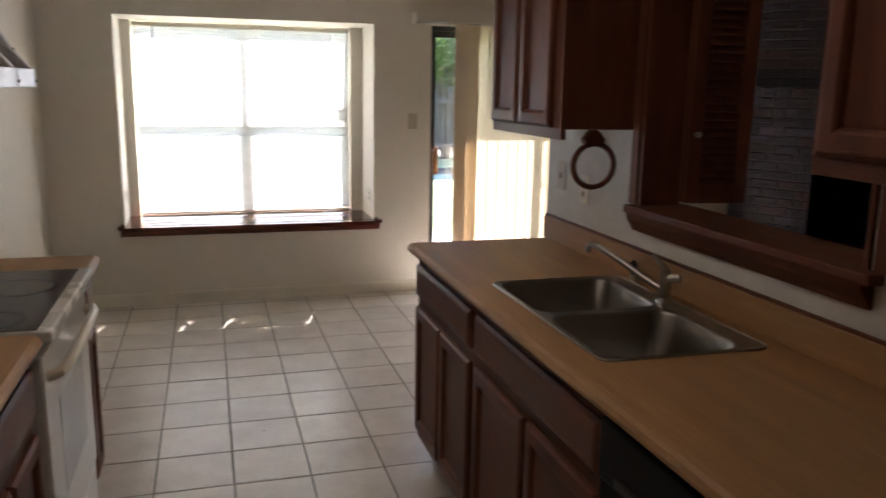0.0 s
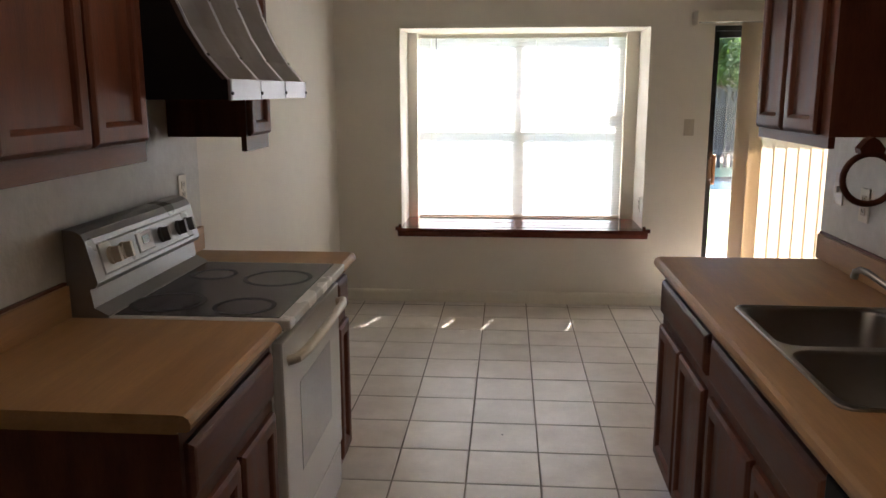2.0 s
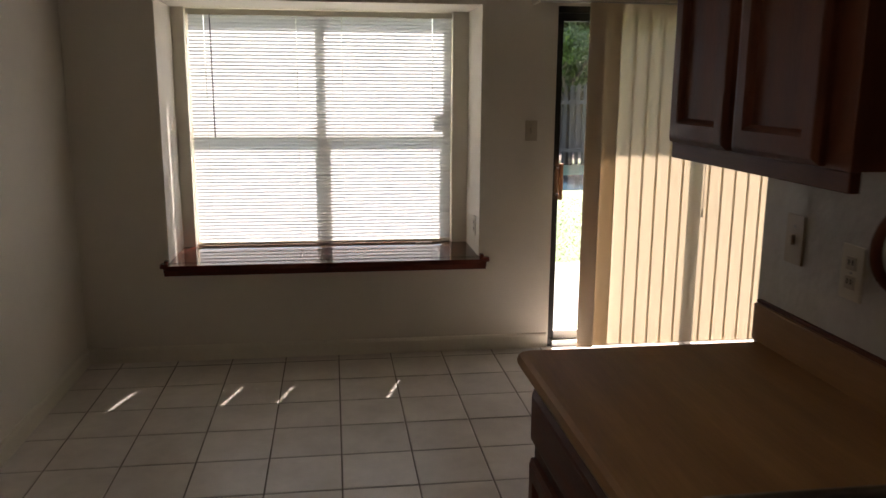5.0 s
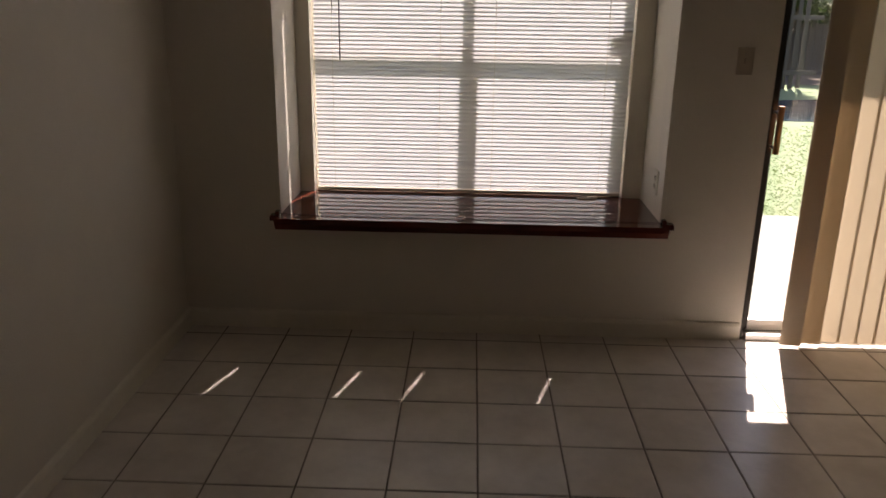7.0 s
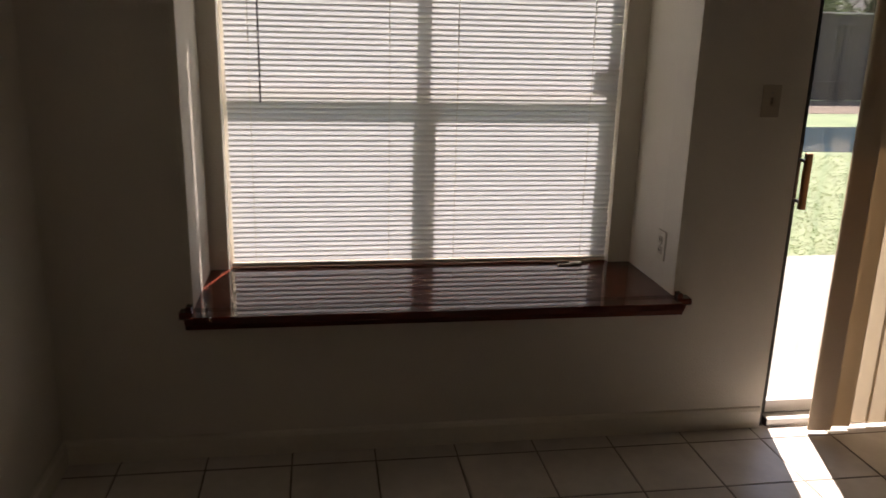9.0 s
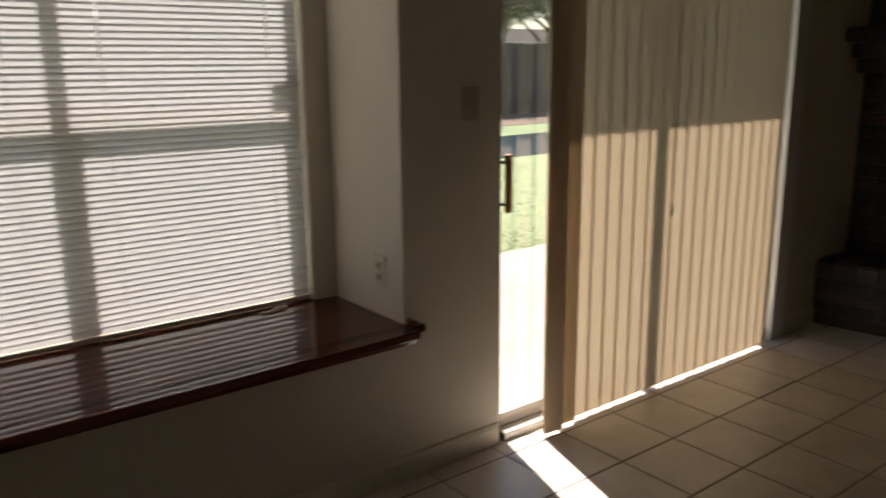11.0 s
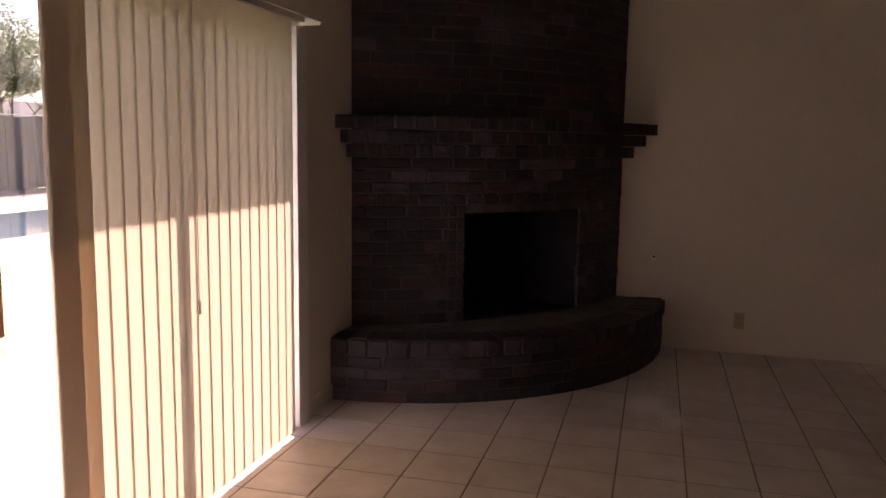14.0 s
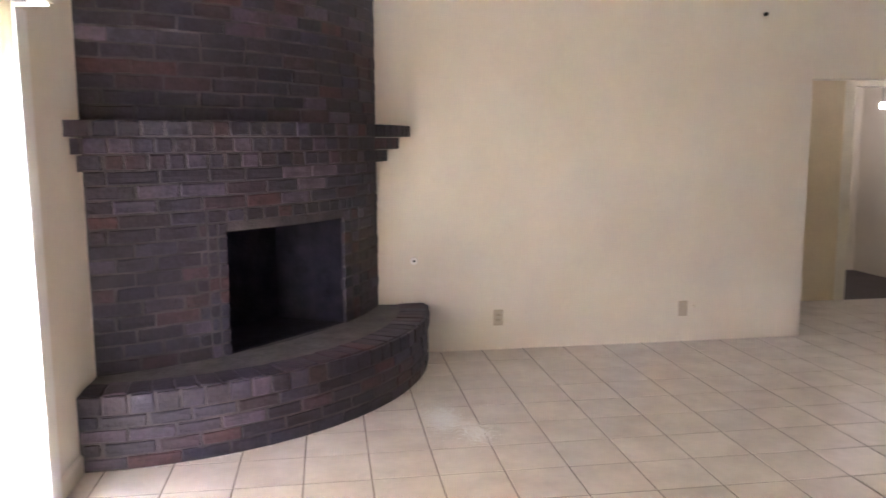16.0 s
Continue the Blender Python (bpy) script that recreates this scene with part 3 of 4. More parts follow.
wallq(L0 + n_in * 0.02, LI, e)
wallq(LI, RI, e)
wallq(RI, R0 + n_in * 0.02, e)
part("firebox_floor", prism(bmesh.new(), [tuple(L0 + n_in * 0.03), tuple(LI), tuple(RI), tuple(R0 + n_in * 0.03)], ZH - 0.003, ZH + 0.004), SOOT, fire)
part("lintel", prism(bmesh.new(), FA.poly(F0 - 0.06, F1 + 0.06, -0.03, 8) + FA.poly(F0 - 0.06, F1 + 0.06, -0.15, 8)[::-1], FZ - 0.006, FZ + 0.004), BLACK, fire)
mantel = bmesh.new()
STEP = (0.08, 0.16, 0.235)
zz = [ZM0 + (ZM1 - ZM0) * i / 3 for i in range(4)]
MA = []
for i in range(3):
    k = STEP[i]
    a = Arc((4.23 - k * 1.05, YW), (XR, -1.385 - k * 1.0), 0.26 + 0.01 * i)
    MA.append(a)
    prism(mantel, a.poly(0, a.length, -SINK_IN) + [tuple(FA.at(FA.length, -0.1)[0]), tuple(FA.at(0, -0.1)[0])], zz[i] + (0.002 if i else 0), zz[i + 1] - 0.004)
shelf = part("mantel", mantel, MORTAR, fire)

BR = random.Random(4)
MESHES = {}


def brick_mesh(l, h, d):
    """A worn brick, front along -y, centred at its front face; four chipped shapes for each size."""
    key = (round(l, 2), round(h, 3), d, BR.randrange(4))
    if key not in MESHES:
        bm = bmesh.new()
        l, h = key[0], key[1]
        c = 0.005
        j = lambda s: BR.uniform(-s, s)
        loops = []
        for y, ins in ((d, 0), (c, 0), (0.001, c * 0.7), (0.0, c * 1.6)):
            lp = []
            for sx, sz in ((-1, -1), (0, -1), (1, -1), (1, 0), (1, 1), (0, 1), (-1, 1), (-1, 0)):
                k = 0.0 if y == d else 0.0028
                lp.append(Vector((sx * (l / 2 - ins - (0.002 if sx and sz else 0)) + j(k), y + j(k * 0.7), sz * (h / 2 - ins) + j(k))))
            loops.append(lp)
        loft(bm, loops)
        bmesh.ops.recalc_face_normals(bm, faces=bm.faces)
        me = bpy.data.meshes.new("brick")
        for f in bm.faces:
            f.smooth = False
        bm.to_mesh(me)
        bm.free()
        me.materials.append(BRICK)
        MESHES[key] = me
    return MESHES[key]


def lay(arc, parent, z0, h, l, s0=0.0, s1=None, shift=0.0, depth=0.03, gap=0.009, proud=0.0):
    """One course of bricks along an arc."""
    s1 = arc.length if s1 is None else s1
    s = s0 - shift
    while s < s1 - 0.02:
        step = l * BR.uniform(0.88, 1.12)
        a, b = max(s, s0), min(s + step, s1)
        s += step
        if b - a < 0.035:
            continue
        p, d = arc.at((a + b) / 2, proud + BR.uniform(-0.003, 0.003))
        w = round((b - a - gap) / 0.02) * 0.02 if b - a > 0.06 else round(b - a - gap, 2)
        ob = new("brick", brick_mesh(max(min(w, b - a - 0.005), 0.03), h - gap, depth))
        ob.parent = parent
        m = Matrix.Translation((p.x, p.y, z0 + h / 2)) @ Euler((0, BR.uniform(-0.008, 0.008), math.atan2(d.y, d.x) + math.pi / 2)).to_matrix().to_4x4()
        ob.matrix_basis = Matrix.Translation(-ORIGIN[parent]) @ m


def lay_bricks():
    # hearth: three and a half courses of stretchers under a course of headers
    ch = (ZH - 0.095) / 4
    for i in range(4):
        lay(HE, hearth, ch * i, ch, 0.215, shift=0.108 if i % 2 else 0.0)
    lay(HE, hearth, ZH - 0.095, 0.095, 0.107, proud=0.012)
    # chimney breast below the mantel, with headers round the firebox
    n = 14
    ch = (ZM0 - ZH) / n
    for i in range(n):
        z = ZH + ch * i
        if z < FZ - 0.02:
            lay(FA, breast, z, ch, 0.215, 0, F0 - 0.10, shift=0.108 if i % 2 else 0.0)
            lay(FA, breast, z, ch, 0.06, F0 - 0.10, F0 - 0.045)
            lay(FA, breast, z, ch, 0.06, F0 - 0.045, F0 + 0.012, proud=0.004)
            lay(FA, breast, z, ch, 0.10, F1 - 0.01, F1 + 0.10)
            lay(FA, breast, z, ch, 0.10, F1 + 0.10, F1 + 0.20)
            lay(FA, breast, z, ch, 0.215, F1 + 0.20, None, shift=0.108 if i % 2 else 0.0)
        elif z < FZ + ch * 0.9:
            lay(FA, breast, z, ch, 0.215, 0, F0 - 0.10, shift=0.05)
            lay(FA, breast, z, ch, 0.108, F0 - 0.10, F1 + 0.10)
            lay(FA, breast, z, ch, 0.215, F1 + 0.10, None)
        else:
            lay(FA, breast, z, ch, 0.235, shift=0.108 if i % 2 else 0.0)
    for i in range(3):
        h = (ZM1 - ZM0) / 3
        lay(MA[i], shelf, zz[i], h, 0.105, shift=0.05 * (i % 2), depth=0.10, gap=0.010)
    # above the mantel
    h = 0.0735
    i = 0
    while ZM1 + h * i < 2.55:
        lay(FA, breast, ZM1 + h * i, h, 0.235, shift=(0.0, 0.118, 0.06)[i % 3])
        i += 1
    return ZM1 + h * i


# pale caulk where the brick meets the plaster
for px, z0, z1 in ((4.222, ZH, ZM0), (4.222, ZM1, HL), (3.902, 0.0, ZH)):
    CR = random.Random(int(px * 1000) + int(z1 * 10))
    n = max(int((z1 - z0) / 0.03), 2)
    left = [Vector((px - 0.003 - CR.uniform(0, 0.004), YW - 0.002, z0 + (z1 - z0) * i / n)) for i in range(n + 1)]
    rows_ = [[p, p + Vector((0.008 + CR.uniform(0, 0.004), 0, 0)), p + Vector((0.008, 0.002, 0)), p + Vector((0, 0.002, 0))] for p in left]
    part("caulk", loft(bmesh.new(), rows_), WHITE, fire, "uneven white caulk line")

# top of the hearth: headers radiating in, then a mortar wash
top = bmesh.new()
prism(top, HE.poly(0.02, HE.length - 0.02, -0.19) + [tuple(p) for p in FA.poly(0, FA.length, -0.02)[::-1]], ZH - 0.006, ZH)
part("hearth_wash", top, mat("ash_grey_mortar", (0.16, 0.143, 0.14), 0.9, var=0.35, scale=6, fine=40, fvar=0.3, bump=0.5), fire, "ash grey mortar top of the hearth")


def lay_hearth_top():
    s, w = 0.0, 0.107
    while s < HE.length - 0.03:
        p, d = HE.at(s + w / 2, -0.10)
        ob = new("brick", brick_mesh(0.095, 0.18, 0.03))
        ob.parent = hearth
        m = Matrix.Translation((p.x, p.y, ZH + 0.004 + BR.uniform(-0.002, 0.002))) @ Euler((0, 0, math.atan2(d.y, d.x) + math.pi / 2)).to_matrix().to_4x4() @ Euler((-math.pi / 2, 0, 0)).to_matrix().to_4x4()
        ob.matrix_basis = Matrix.Translation(-ORIGIN[hearth]) @ m
        s += w


# ---- kitchen cabinets ----


def rect(x, y0, y1, z0, z1, i=0.0):
    return [Vector((x, y0 + i, z0 + i)), Vector((x, y1 - i, z0 + i)), Vector((x, y1 - i, z1 - i)), Vector((x, y0 + i, z1 - i))]


def panel_door(parent, x, s, y0, y1, z0, z1, name="door", fw=0.055):
    """A framed door with a sunk panel; it stands s * 2 cm proud of the face at x."""
    f = lambda d: x + s * d
    loops = [rect(f(0.0), y0, y1, z0, z1), rect(f(0.012), y0, y1, z0, z1), rect(f(0.019), y0, y1, z0, z1, 0.009), rect(f(0.020), y0, y1, z0, z1, 0.014),
             rect(f(0.020), y0, y1, z0, z1, fw - 0.012), rect(f(0.016), y0, y1, z0, z1, fw - 0.006), rect(f(0.006), y0, y1, z0, z1, fw), rect(f(0.006), y0, y1, z0, z1, fw + 0.02)]
    return part(name, loft(bmesh.new(), loops), CHERRY, parent)


def slab_front(parent, x, s, y0, y1, z0, z1, name="drawer"):
    f = lambda d: x + s * d
    loops = [rect(f(0.0), y0, y1, z0, z1), rect(f(0.010), y0, y1, z0, z1), rect(f(0.018), y0, y1, z0, z1, 0.010), rect(f(0.020), y0, y1, z0, z1, 0.018)]
    return part(name, loft(bmesh.new(), loops), CHERRY_H, parent)


def base_unit(name, x, s, y0, y1, label, doors, drawers, back):
    ob = thing(name, ((x + back) / 2, (y0 + y1) / 2, 0), label, "cabinet", "kitchen base cabinets")
    bm = B(min(x, back), max(x, back), y0, y1, 0.10, 0.70 if s < 0 else 0.888)
    if s < 0:
        box(bm, min(x, x - s * 0.02), max(x, x - s * 0.02), y0, y1, 0.70, 0.888)
        bmesh.ops.remove_doubles(bm, verts=bm.verts, dist=1e-4)
    part("body", bm, CHERRY, ob)
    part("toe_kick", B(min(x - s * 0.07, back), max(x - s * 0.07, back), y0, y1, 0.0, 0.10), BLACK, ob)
    for a, b, c, d in doors:
        panel_door(ob, x, s, a, b, c, d)
    for a, b, c, d in drawers:
        slab_front(ob, x, s, a, b, c, d)
    return ob


XF, XG = 0.765, -0.507   # cabinet faces of the sink side and the range side
base_unit("base_cabinet", XF, -1, -3.40, -2.66, "cherry stained base cabinet with drawer over two panelled doors", [(-3.375, -3.035, 0.14, 0.675), (-3.015, -2.675, 0.14, 0.675)], [(-3.375, -2.675, 0.72, 0.85)], XP0 - 0.004)
base_unit("sink_cabinet", XF, -1, -4.30, -3.40, "cherry stained sink cabinet with false front and two panelled doors", [(-4.28, -3.87, 0.14, 0.675), (-3.845, -3.43, 0.14, 0.675)], [(-4.28, -3.43, 0.72, 0.85)], XP0 - 0.004)
base_unit("base_cabinet", XF, -1, -5.55, -4.91, "cherry stained base cabinet beside the dishwasher", [(-5.53, -5.24, 0.14, 0.675), (-5.22, -4.93, 0.14, 0.675)], [(-5.53, -4.93, 0.72, 0.85)], XP0 - 0.004)
base_unit("base_cabinet", XG, 1, -4.245, -3.62, "cherry stained base cabinet at the end of the range counter", [(-4.225, -3.942, 0.14, 0.675), (-3.922, -3.64, 0.14, 0.675)], [(-4.225, -3.64, 0.72, 0.85)], XL + 0.004)
base_unit("base_cabinet", -0.492, 1, -2.85, -2.66, "narrow cherry stained base cabinet beside the range", [(-2.84, -2.67, 0.14, 0.675)], [(-2.84, -2.67, 0.72, 0.85)], XL + 0.004)

dw = thing("dishwasher", (1.05, -4.605, 0), "black built-in dishwasher under the sink counter", "dishwasher")
part("body", B(XF, XP0 - 0.004, -4.905, -4.305, 0.10, 0.885), DWBLACK, dw)
part("door_panel", B(XF - 0.022, XF, -4.90, -4.31, 0.12, 0.735, 0.004), DWBLACK, dw)
part("control_panel", B(XF - 0.028, XF, -4.90, -4.31, 0.74, 0.878, 0.006), DWBLACK, dw)
part("vent_handle", B(XF - 0.034, XF - 0.027, -4.82, -4.39, 0.755, 0.775, 0.002), BRONZE, dw)
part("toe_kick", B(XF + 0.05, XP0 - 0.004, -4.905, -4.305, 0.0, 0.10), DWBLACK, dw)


def upper_unit(x, s, back, y0, y1, z0, z1, doors, label):
    ob = thing("wall_cabinet", ((x + back) / 2, (y0 + y1) / 2, z0), label, "cabinet", "kitchen wall cabinets")
    part("body", B(min(x, back), max(x, back), y0, y1, z0 + 0.012, z1), CHERRY, ob)
    part("bottom_rail", B(min(x, x - s * 0.02), max(x, x - s * 0.02), y0, y1, z0 - (0.04 if s > 0 else 0.022), z0 + 0.012, 0.002), CHERRY_H, ob)
    for a, b in doors:
        panel_door(ob, x, s, a, b, z0 + 0.016, z1 - 0.02)
    return ob


upper_unit(1.082, -1, XP0 - 0.004, -3.285, -2.625, 1.415, 2.13, [(-3.22, -2.935), (-2.91, -2.64)], "cherry stained wall cabinet with two panelled doors over the sink counter")
upper_unit(1.06, -1, XP0 - 0.004, -5.40, -4.48, 1.43, 2.13, [(-4.93, -4.50), (-5.38, -4.95)], "cherry stained wall cabinet near the pass-through")
upper_unit(-0.81, 1, XL + 0.004, -4.68, -3.642, 1.418, 2.13, [(-3.93, -3.655), (-4.298, -3.945), (-4.665, -4.313)], "cherry stained wall cabinet beside the range hood")
upper_unit(-0.80, 1, XL + 0.004, -2.845, -2.575, 1.385, 2.13, [(-2.83, -2.59)], "small cherry stained wall cabinet past the range hood")
for x0, x1, s in ((1.082, XP0, 0), (XL, -0.81, 0)):
    single("soffit", B(x0 + (0.002 if x0 < 0 else 0), x1 - (0 if x0 < 0 else 0.005), -5.40 if x0 > 0 else -4.68, -2.65 if x0 > 0 else -2.58, 2.13, HK), PAINT, "cream painted soffit above the wall cabinets", "soffit", "structure")

# ---- counters ----


def counter(name, label, xf, xb, s, y0, y1, hole=None):
    """A laminate top with a rolled front edge; s is the way the front faces."""
    ob = thing(name, ((xf + xb) / 2, (y0 + y1) / 2, 0.89), label, "countertop")
    prof = [(xb, 0.889), (xf - s * 0.03, 0.889), (xf - s * 0.03, 0.894), (xf - s * 0.010, 0.894), (xf - s * 0.002, 0.899), (xf, 0.910), (xf - s * 0.004, 0.922), (xf - s * 0.014, 0.929), (xf - s * 0.03, 0.931), (xb, 0.931)]
    bm = bmesh.new()
    if hole is None:
        loft(bm, [[Vector((x, y, z)) for x, z in prof] for y in (y0, y1)])
    else:
        hx0, hx1, hy0, hy1 = hole
        loft(bm, [[Vector((x, y, z)) for x, z in prof] for y in (y0, hy0)])
        loft(bm, [[Vector((x, y, z)) for x, z in prof] for y in (hy1, y1)])
        pf = [(min(x, hx0) if s < 0 else max(x, hx1), z) for x, z in prof]
        loft(bm, [[Vector((x, y, z)) for x, z in pf] for y in (hy0, hy1)])
        box(bm, hx1, xb, hy0, hy1, 0.889, 0.931)
    bmesh.ops.remove_doubles(bm, verts=bm.verts, dist=1e-4)
    part("top", bm, LAMINATE, ob)
    return ob


SX0, SX1, SY0, SY1 = 0.822, 1.292, -4.15, -3.355
c = counter("countertop", "wood grain laminate counter with rolled edge round the sink", 0.722, XP0 - 0.004, -1, -5.55, -2.63, (SX0 + 0.015, SX1 - 0.015, SY0 + 0.015, SY1 - 0.015))
part("backsplash", B(XP0 - 0.024, XP0 - 0.004, -5.55, -2.60, 0.931, 1.025, 0.004), LAMINATE, c)
part("cap_strip", B(XP0 - 0.016, XP0 - 0.004, -5.55, -2.60, 1.025, 1.034, 0.002), CHERRY_H, c, "thin cherry stained cap strip")
c = counter("countertop", "wood grain laminate counter end beside the range", -0.470, XL + 0.004, 1, -4.268, -3.615)
part("backsplash", B(XL + 0.004, XL + 0.024, -4.268, -3.615, 0.931, 1.025, 0.004), LAMINATE, c)
part("cap_strip", B(XL + 0.004, XL + 0.016, -4.268, -3.615, 1.025, 1.034, 0.002), CHERRY_H, c, "thin cherry stained cap strip")
c = counter("countertop", "short wood grain laminate counter past the range", -0.448, XL + 0.004, 1, -2.85, -2.632)
part("backsplash", B(XL + 0.004, XL + 0.024, -2.85, -2.60, 0.931, 1.025, 0.004), LAMINATE, c)

# ---- sink and faucet ----
sk = thing("kitchen_sink", (1.08, -3.73, 0.93), "double bowl stainless steel sink set into the counter", "sink")
cx, cy = (SX0 + SX1) / 2, (SY0 + SY1) / 2
bowls = [(1.035, -3.5535, 0.200, 0.1865), (1.035, -3.9515, 0.200, 0.1865)]
zt = 0.9345
# deck: one sheet with rounded corners and two openings
bm = bmesh.new()
edges_ = []
for loop in [rrect(cx, cy, (SX1 - SX0) / 2, (SY1 - SY0) / 2, 0.035, zt)] + [rrect(bx, by, hx - 0.004, hy - 0.004, 0.06, zt) for bx, by, hx, hy in bowls]:
    vs_ = [bm.verts.new(p) for p in loop]
    edges_ += [bm.edges.new((a, b)) for a, b in zip(vs_, vs_[1:] + vs_[:1])]
bmesh.ops.triangle_fill(bm, use_beauty=True, edges=edges_)
deck = bmesh.ops.extrude_face_region(bm, geom=bm.faces[:])
for v in [g for g in deck["geom"] if isinstance(g, bmesh.types.BMVert)]:
    v.co.z -= 0.003
part("deck", bm, STEEL, sk)
bead = rrect(cx, cy, (SX1 - SX0) / 2 - 0.003, (SY1 - SY0) / 2 - 0.003, 0.034, zt)
part("rim", tube(bmesh.new(), bead + bead[:1], 0.0035, 8), CHROME, sk, smooth=True)
for bx, by, hx, hy in bowls:
    lo = [rrect(bx, by, hx - 0.004, hy - 0.004, 0.06, zt + 0.0003), rrect(bx, by, hx - 0.008, hy - 0.008, 0.06, zt - 0.002), rrect(bx, by, hx - 0.012, hy - 0.012, 0.06, zt - 0.008),
          rrect(bx, by, hx - 0.022, hy - 0.022, 0.06, 0.80), rrect(bx, by, hx - 0.035, hy - 0.035, 0.06, 0.775), rrect(bx, by, hx - 0.07, hy - 0.07, 0.05, 0.765), rrect(bx, by, 0.03, 0.03, 0.028, 0.762)]
    b = part("bowl", loft(bmesh.new(), lo, False, True), STEEL, sk, smooth=True)
    part("drain", ring_mesh(bmesh.new(), (bx, by, 0.764), (0, 0, 1), 0.038, 0.005, 20, 6), CHROME, b)
fc = thing("faucet", (1.257, -3.70, 0.935), "worn chrome single lever kitchen faucet", "faucet")
part("base", cyl(bmesh.new(), (1.257, -3.70, 0.9345), (1.257, -3.70, 0.948), 0.026, 0.020, 20), CHROME, fc, smooth=True)
part("body", tube(bmesh.new(), [(1.257, -3.70, 0.945), (1.257, -3.70, 0.975), (1.257, -3.70, 1.005), (1.257, -3.70, 1.03), (1.257, -3.70, 1.036)], [0.0185, 0.018, 0.0175, 0.017, 0.008], 18), CHROME, fc, smooth=True)
part("spout", tube(bmesh.new(), [(1.252, -3.690, 0.972), (1.222, -3.63, 0.998), (1.182, -3.55, 1.036), (1.144, -3.475, 1.068), (1.134, -3.456, 1.070), (1.128, -3.444, 1.062), (1.126, -3.44, 1.043)], [0.011, 0.010, 0.0095, 0.0095, 0.0095, 0.0105, 0.0105], 14), CHROME, fc, smooth=True)
part("lever", tube(bmesh.new(), [(1.257, -3.70, 1.030), (1.250, -3.692, 1.046), (1.236, -3.678, 1.066), (1.228, -3.670, 1.076)], [0.0125, 0.010, 0.0075, 0.006], 12), CHROME, fc, smooth=True)
part("handle_hub", cyl(bmesh.new(), (1.262, -3.71, 1.01), (1.286, -3.735, 1.014), 0.014, 0.012, 14), CHROME, fc, smooth=True)
sp = thing("side_sprayer", (1.307, -3.43, 0.935), "black and chrome side sprayer beside the faucet", "sprayer")
part("collar", cyl(bmesh.new(), (1.307, -3.43, 0.931), (1.307, -3.43, 0.955), 0.02, 0.015), CHROME, sp, smooth=True)
part("head", tube(bmesh.new(), [(1.307, -3.43, 0.955), (1.307, -3.43, 0.99), (1.300, -3.425, 1.0)], [0.012, 0.014, 0.012], 12), BLACK, sp, smooth=True)

# ---- towel ring ----
tr = thing("towel_ring", (1.202, -3.31, 1.40), "round cherry stained wooden towel ring hanging under the wall cabinet", "towel ring")
part("ring", ring_mesh(bmesh.new(), (1.196, -3.312, 1.309), (0.05, 1, 0.03), 0.073, 0.0095, 40), CHERRY, tr, smooth=True)
part("mount", loft(bmesh.new(), [[Vector((1.194 + x, y, 1.394 + z)) for x, z in ((-0.032, -0.012), (0.032, -0.012), (0.036, 0.002), (0.016, 0.028), (0.0, 0.036), (-0.016, 0.028), (-0.036, 0.002))] for y in (-3.3225, -3.2855)]), CHERRY, tr)

# ---- range ----
rg = thing("kitchen_range", (-0.75, -3.235, 0), "white electric range with black glass cooktop", "stove")
RY0, RY1, RX = -3.61, -2.855, -0.508
part("body", B(XL + 0.03, RX, RY0, RY1, 0.03, 0.905, 0.003), ENAMEL, rg)
part("cooktop_frame", B(XL + 0.10, -0.447, RY0 + 0.002, RY1 - 0.002, 0.905, 0.934, 0.006), ENAMEL, rg)
glass = part("cooktop_glass", B(XL + 0.135, -0.484, RY0 + 0.022, RY1 - 0.022, 0.932, 0.9365, 0.001), BLACKGLASS, rg)
for bx, by, br in ((-0.621, -3.478, 0.093), (-0.624, -3.116, 0.116), (-0.865, -3.45, 0.112), (-0.862, -3.075, 0.08)):
    bm = bmesh.new()
    n = 40
    for r0, r1 in ((br - 0.014, br),):
        circ = lambda r: [Vector((bx + r * math.cos(2 * math.pi * i / n), by + r * math.sin(2 * math.pi * i / n), 0.9372)) for i in range(n)]
        loft(bm, [circ(r0), circ(r1)], False, False)
    part("burner_ring", bm, BURNER, glass)
# back guard: sloped console with a rounded top
prof = [(XL + 0.012, 0.90), (XL + 0.128, 0.905), (XL + 0.128, 0.938), (XL + 0.088, 0.958), (XL + 0.080, 1.012), (XL + 0.096, 1.016), (XL + 0.104, 1.03), (XL + 0.076, 1.15), (XL + 0.064, 1.17), (XL + 0.045, 1.18), (XL + 0.012, 1.182)]
SILVER = mat("silver_grey_console", (0.27, 0.262, 0.25), 0.32, 0.3, var=0.05)
bg = part("back_guard", loft(bmesh.new(), [[Vector((x, y, z)) for x, z in prof] for y in (RY0, RY1)]), SILVER, rg, "silver grey back guard")
A, Bq = Vector((XL + 0.104, 0, 1.03)), Vector((XL + 0.076, 0, 1.15))
up = (Bq - A).normalized()
outw = Vector((up.z, 0, -up.x))


def on_console(y, k, d=0.0):
    return Vector((A.x, y, A.z)) + up * k + outw * d


